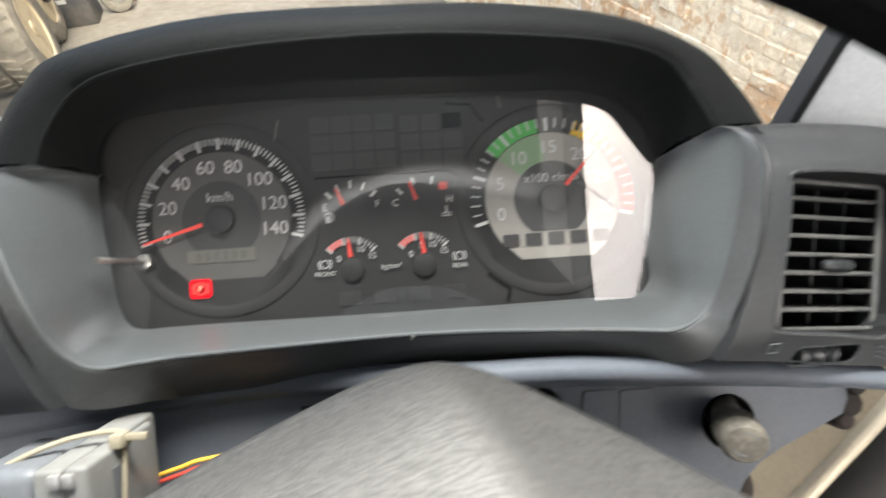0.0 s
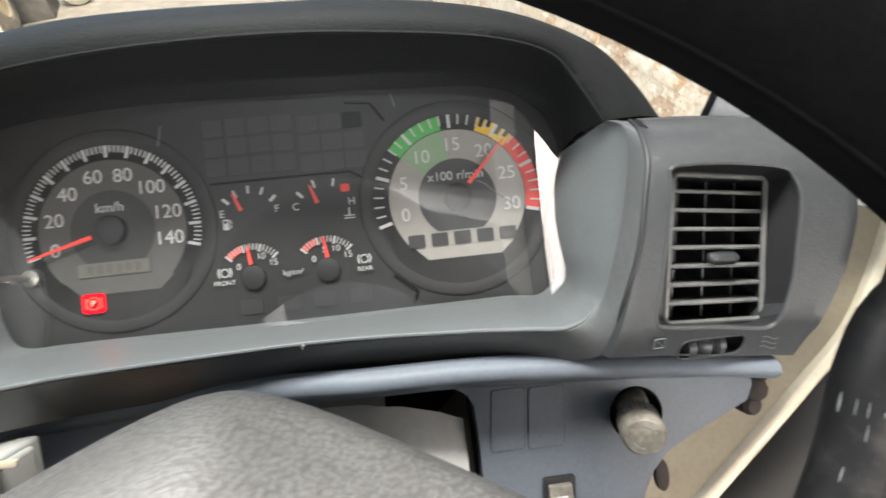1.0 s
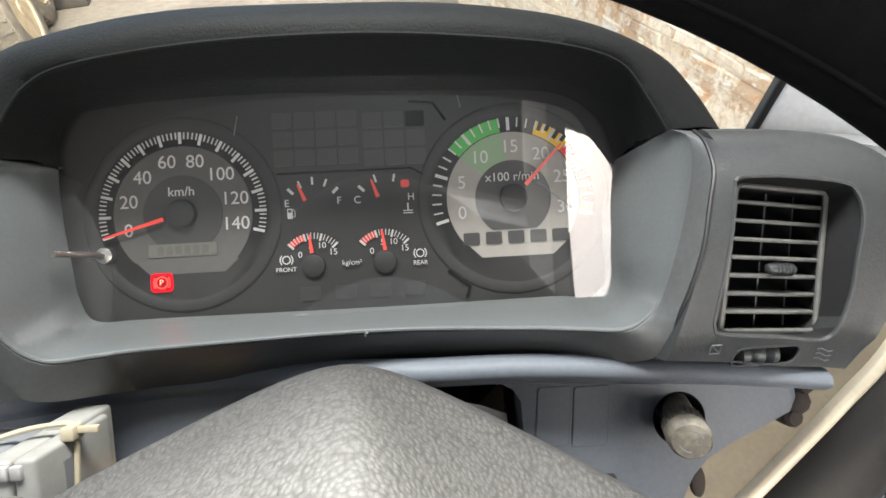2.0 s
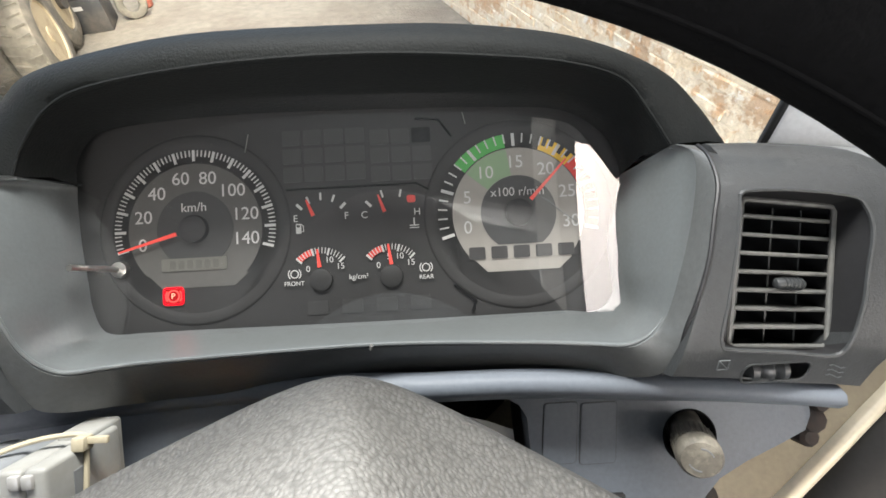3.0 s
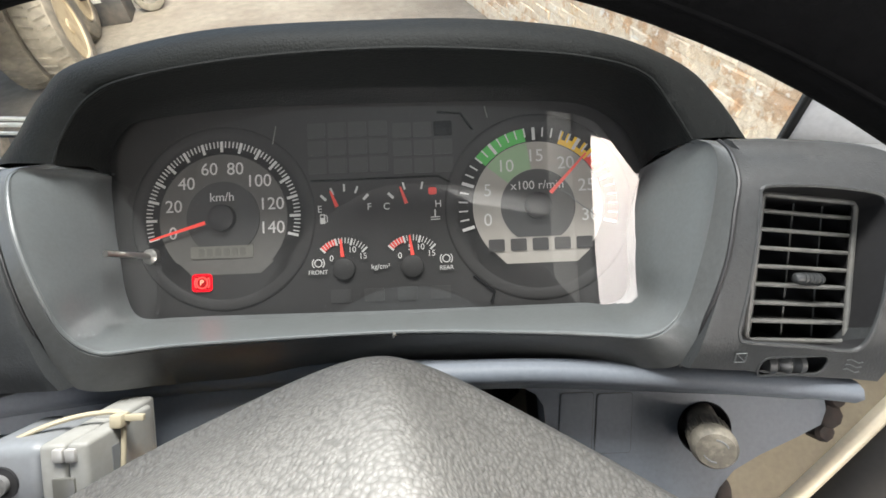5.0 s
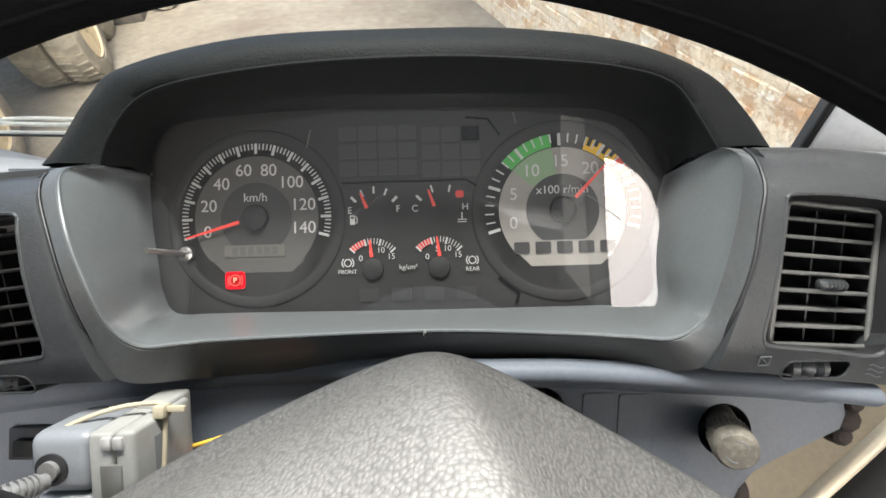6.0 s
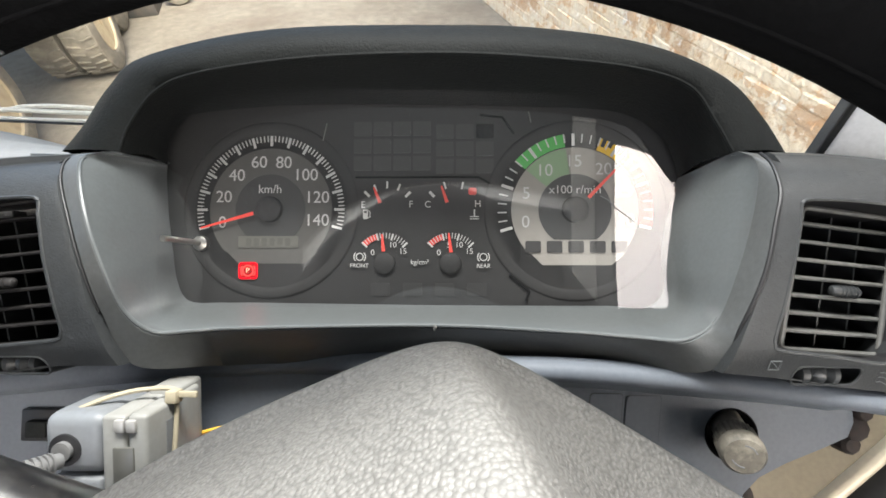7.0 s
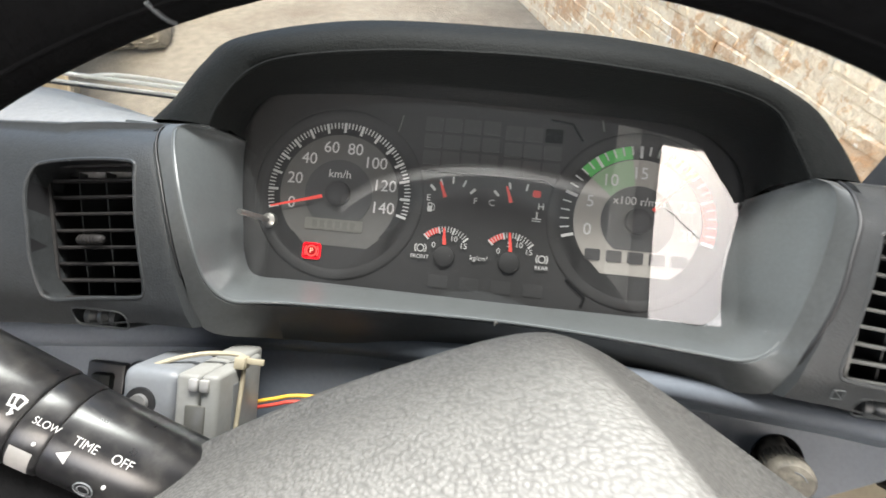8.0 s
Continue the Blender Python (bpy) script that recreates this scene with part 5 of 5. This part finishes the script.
yoke = [W0.lerp(W1, 0.52), W0.lerp(W1, 0.60) + Vector((0, 0, 0.05)), W0.lerp(W1, 0.74) + Vector((0, 0, 0.055)), W0.lerp(W1, 0.92) + Vector((0, 0, 0.02))]
part("yoke", tube(spline(yoke, 16), 0.018, 8), M_BLADE, wiper)
cowl = thing("front_cowl", DASH, "cream painted cab front below the windscreen", "cab front")
part("skin", loft([[(-15.0, 0.62, 0.46), (-1.0, 0.62, 0.39)], [(-15.0, 1.0, 0.42), (-1.0, 1.0, 0.35)], [(-15.0, 1.6, 0.0), (-1.0, 1.6, -0.05)]]), M_COWL, cowl)

# ---- yard: parked truck ----
def truck_wheel(parent, x, y, z, r=0.46, spokes=False):
    """A road wheel with its axle along x, its dished face to +x."""
    prof = [(r * 0.60, 0.0), (r * 0.66, 0.03), (r * 0.86, 0.035), (r * 0.97, 0.01), (r, -0.03), (r, -0.20), (r * 0.97, -0.24), (r * 0.86, -0.265), (r * 0.6, -0.25)]
    t = part("tyre", turned(prof, 48, "x"), M_TYRE, parent, "dusty worn tyre", s=1)
    t.matrix_local = pose(x, y, z) @ TOE
    for k in range(36):
        q = k * math.tau / 36
        for off, sl in ((-0.05, 1), (-0.18, -1)):
            c, s_ = math.cos(q), math.sin(q)
            c2, s2 = math.cos(q + 0.06 * sl), math.sin(q + 0.06 * sl)
            part("lug", tube([((off + 0.05), r * 1.0 * c, r * 1.0 * s_), ((off - 0.05), r * 1.0 * c2, r * 1.0 * s2)], 0.011, 4), M_TYRE, t, s=1)
    prof = [(r * 0.62, 0.01), (r * 0.60, 0.025), (r * 0.56, 0.0), (r * 0.52, -0.08), (r * 0.36, -0.10), (r * 0.30, -0.06), (r * 0.16, -0.05), (r * 0.14, 0.02), (0.02, 0.03)]
    d = part("rim", turned(prof, 40, "x"), M_HUBCREAM, parent, "cream painted steel rim", s=1)
    d.matrix_local = pose(x, y, z) @ TOE
    for k in range(8):
        q = k * math.tau / 8
        part("hand_hole", tube([(-0.092, r * 0.44 * math.cos(q), r * 0.44 * math.sin(q)), (-0.075, r * 0.44 * math.cos(q), r * 0.44 * math.sin(q))], r * 0.055, 12), M_TRUCK, d, s=1)
        q += 0.39
        part("wheel_nut", tube([(-0.07, r * 0.24 * math.cos(q), r * 0.24 * math.sin(q)), (-0.02, r * 0.24 * math.cos(q), r * 0.24 * math.sin(q))], 0.016, 6), M_TRUCK, d, s=1)


TOE = pose(0, 0, 0, 0, 0, 9)
lorry = thing("parked_truck", pose(-3.35, 4.18, 0, 0, 0, 13) @ pose(3.35, -4.18, 0), "parked truck with dusty dual tyres and cream rims", "truck")
for x, y in ((-3.35, 4.18), (-3.57, 5.20)):
    truck_wheel(lorry, x, y, 0.46)
    truck_wheel(lorry, x - 0.31, y, 0.46)
truck_wheel(lorry, -3.61, 2.64, 0.46)
part("chassis_rail", box(-4.3, -4.1, 1.5, 9.0, 0.70, 0.95, 0.02), M_TRUCK, lorry, s=1)
part("axle", tube([(-5.6, 4.18, 0.46), (-3.5, 4.18, 0.46)], 0.09, 12), M_TRUCK, lorry, s=1)
part("axle", tube([(-5.6, 5.20, 0.46), (-3.5, 5.20, 0.46)], 0.09, 12), M_TRUCK, lorry, s=1)
part("load_bed", box(-5.8, -3.25, 3.3, 9.0, 1.15, 1.35, 0.03), M_TRUCK, lorry, s=1)
part("cab_body", box(-5.6, -3.25, 1.0, 3.2, 1.05, 2.8, 0.08, 3), M_COWL, lorry, s=1)
crate = thing("black_box", pose(-3.90, 5.62, 0, 0, 0, 18), "black metal tool box with white marks standing on the ground", "box")
part("case", box(-0.25, 0.25, -0.22, 0.22, 0.0, 0.36, 0.015), M_TRUCK, crate, s=1)
part("lid", box(-0.255, 0.255, -0.225, 0.225, 0.365, 0.40, 0.012), M_TRUCK, crate, s=1)
part("white_mark", box(-0.16, -0.13, -0.228, -0.221, 0.24, 0.35), M_WHITE, crate, s=1)
part("white_mark", box(-0.10, 0.05, -0.228, -0.221, 0.25, 0.29), M_WHITE, crate, s=1)
spare = thing("loose_tyre", Matrix(), "small dark dusty tyre standing beside the box", "tyre")
ring_t = [(0.14, -0.07), (0.20, -0.09), (0.25, -0.075), (0.27, -0.03), (0.27, 0.03), (0.25, 0.075), (0.20, 0.09), (0.14, 0.07), (0.125, 0.0), (0.14, -0.07)]
part("body", cup(ring_t, 32), M_TYRE, spare, s=1).matrix_local = pose(-3.47, 5.85, 0.172, 0, 0, 30) @ Matrix.Scale(0.64, 4)
can = thing("canister", pose(-3.50, 6.22, 0), "small faded red plastic canister standing on the ground", "canister")
part("body", box(-0.07, 0.07, -0.06, 0.06, 0.0, 0.24, 0.03, 3), M_REDCAN, can, s=1)
part("handle", tube(spline([(-0.05, 0, 0.23), (-0.04, 0, 0.29), (0.03, 0, 0.29), (0.04, 0, 0.23)], 10), 0.012, 8), M_REDCAN, can, s=1)
part("cap", turned([(0.025, 0.0), (0.025, 0.03), (0.01, 0.035)], 12, "z"), M_TRUCK, can, s=1).location = (0.045, 0, 0.235)

# ---- yard: whitewashed brick wall ----
wall = tagged(new("wall_yard"), "old whitewashed brick wall with flaking paint and rusty stains", "wall", "", "structure")
wall.matrix_world = pose(0.50, 5.30, 0, 0, 0, 111)
part("core", box(-9.0, 9.0, -0.35, -0.007, -0.2, 4.5), M_STONE, wall, "stained limewashed mortar", s=1, smooth=0)
rng = random.Random(4)
shapes = []
for k in range(14):
    w, h = (0.122, 0.036) if k < 10 else (0.058, 0.036)
    bm = box(-w, w, -0.05, 0.0, -h, h, 0.008, 1)
    for v in bm.verts:
        v.co += Vector((rng.uniform(-0.010, 0.010), rng.uniform(-0.006, 0.004), rng.uniform(-0.007, 0.007)))
    me = bpy.data.meshes.new("brick")
    bm.to_mesh(me)
    bm.free()
    me.materials.append(M_STONE)
    shapes.append((w, me))
far = bmesh.new()
count = 0
for r in range(30):
    x = -4.3 + (0.128 if r % 2 else 0.0) + rng.uniform(-0.03, 0.03)
    while x < 0.5:
        w, me = shapes[rng.randrange(14)] if rng.random() < 0.2 else shapes[rng.randrange(10)]
        spot = Matrix.LocRotScale(Vector((x + w, rng.uniform(-0.007, 0.004), 0.04 + 0.077 * r + rng.uniform(-0.004, 0.004))), Euler((0, rng.uniform(-0.025, 0.025), 0)), None)
        x += 2 * w + 0.007
        if rng.random() < 0.02:
            continue
        if -3.1 < x < -0.3 and r < 26 and count < 290:
            b = new("brick", me)
            b.parent = wall
            b.matrix_local = spot
            count += 1
        else:
            old = len(far.verts)
            far.from_mesh(me)
            far.verts.ensure_lookup_table()
            bmesh.ops.transform(far, matrix=spot, verts=far.verts[old:])
part("far_bricks", far, M_STONE, wall, "more limewashed bricks", s=1, smooth=0, kind="stuff")
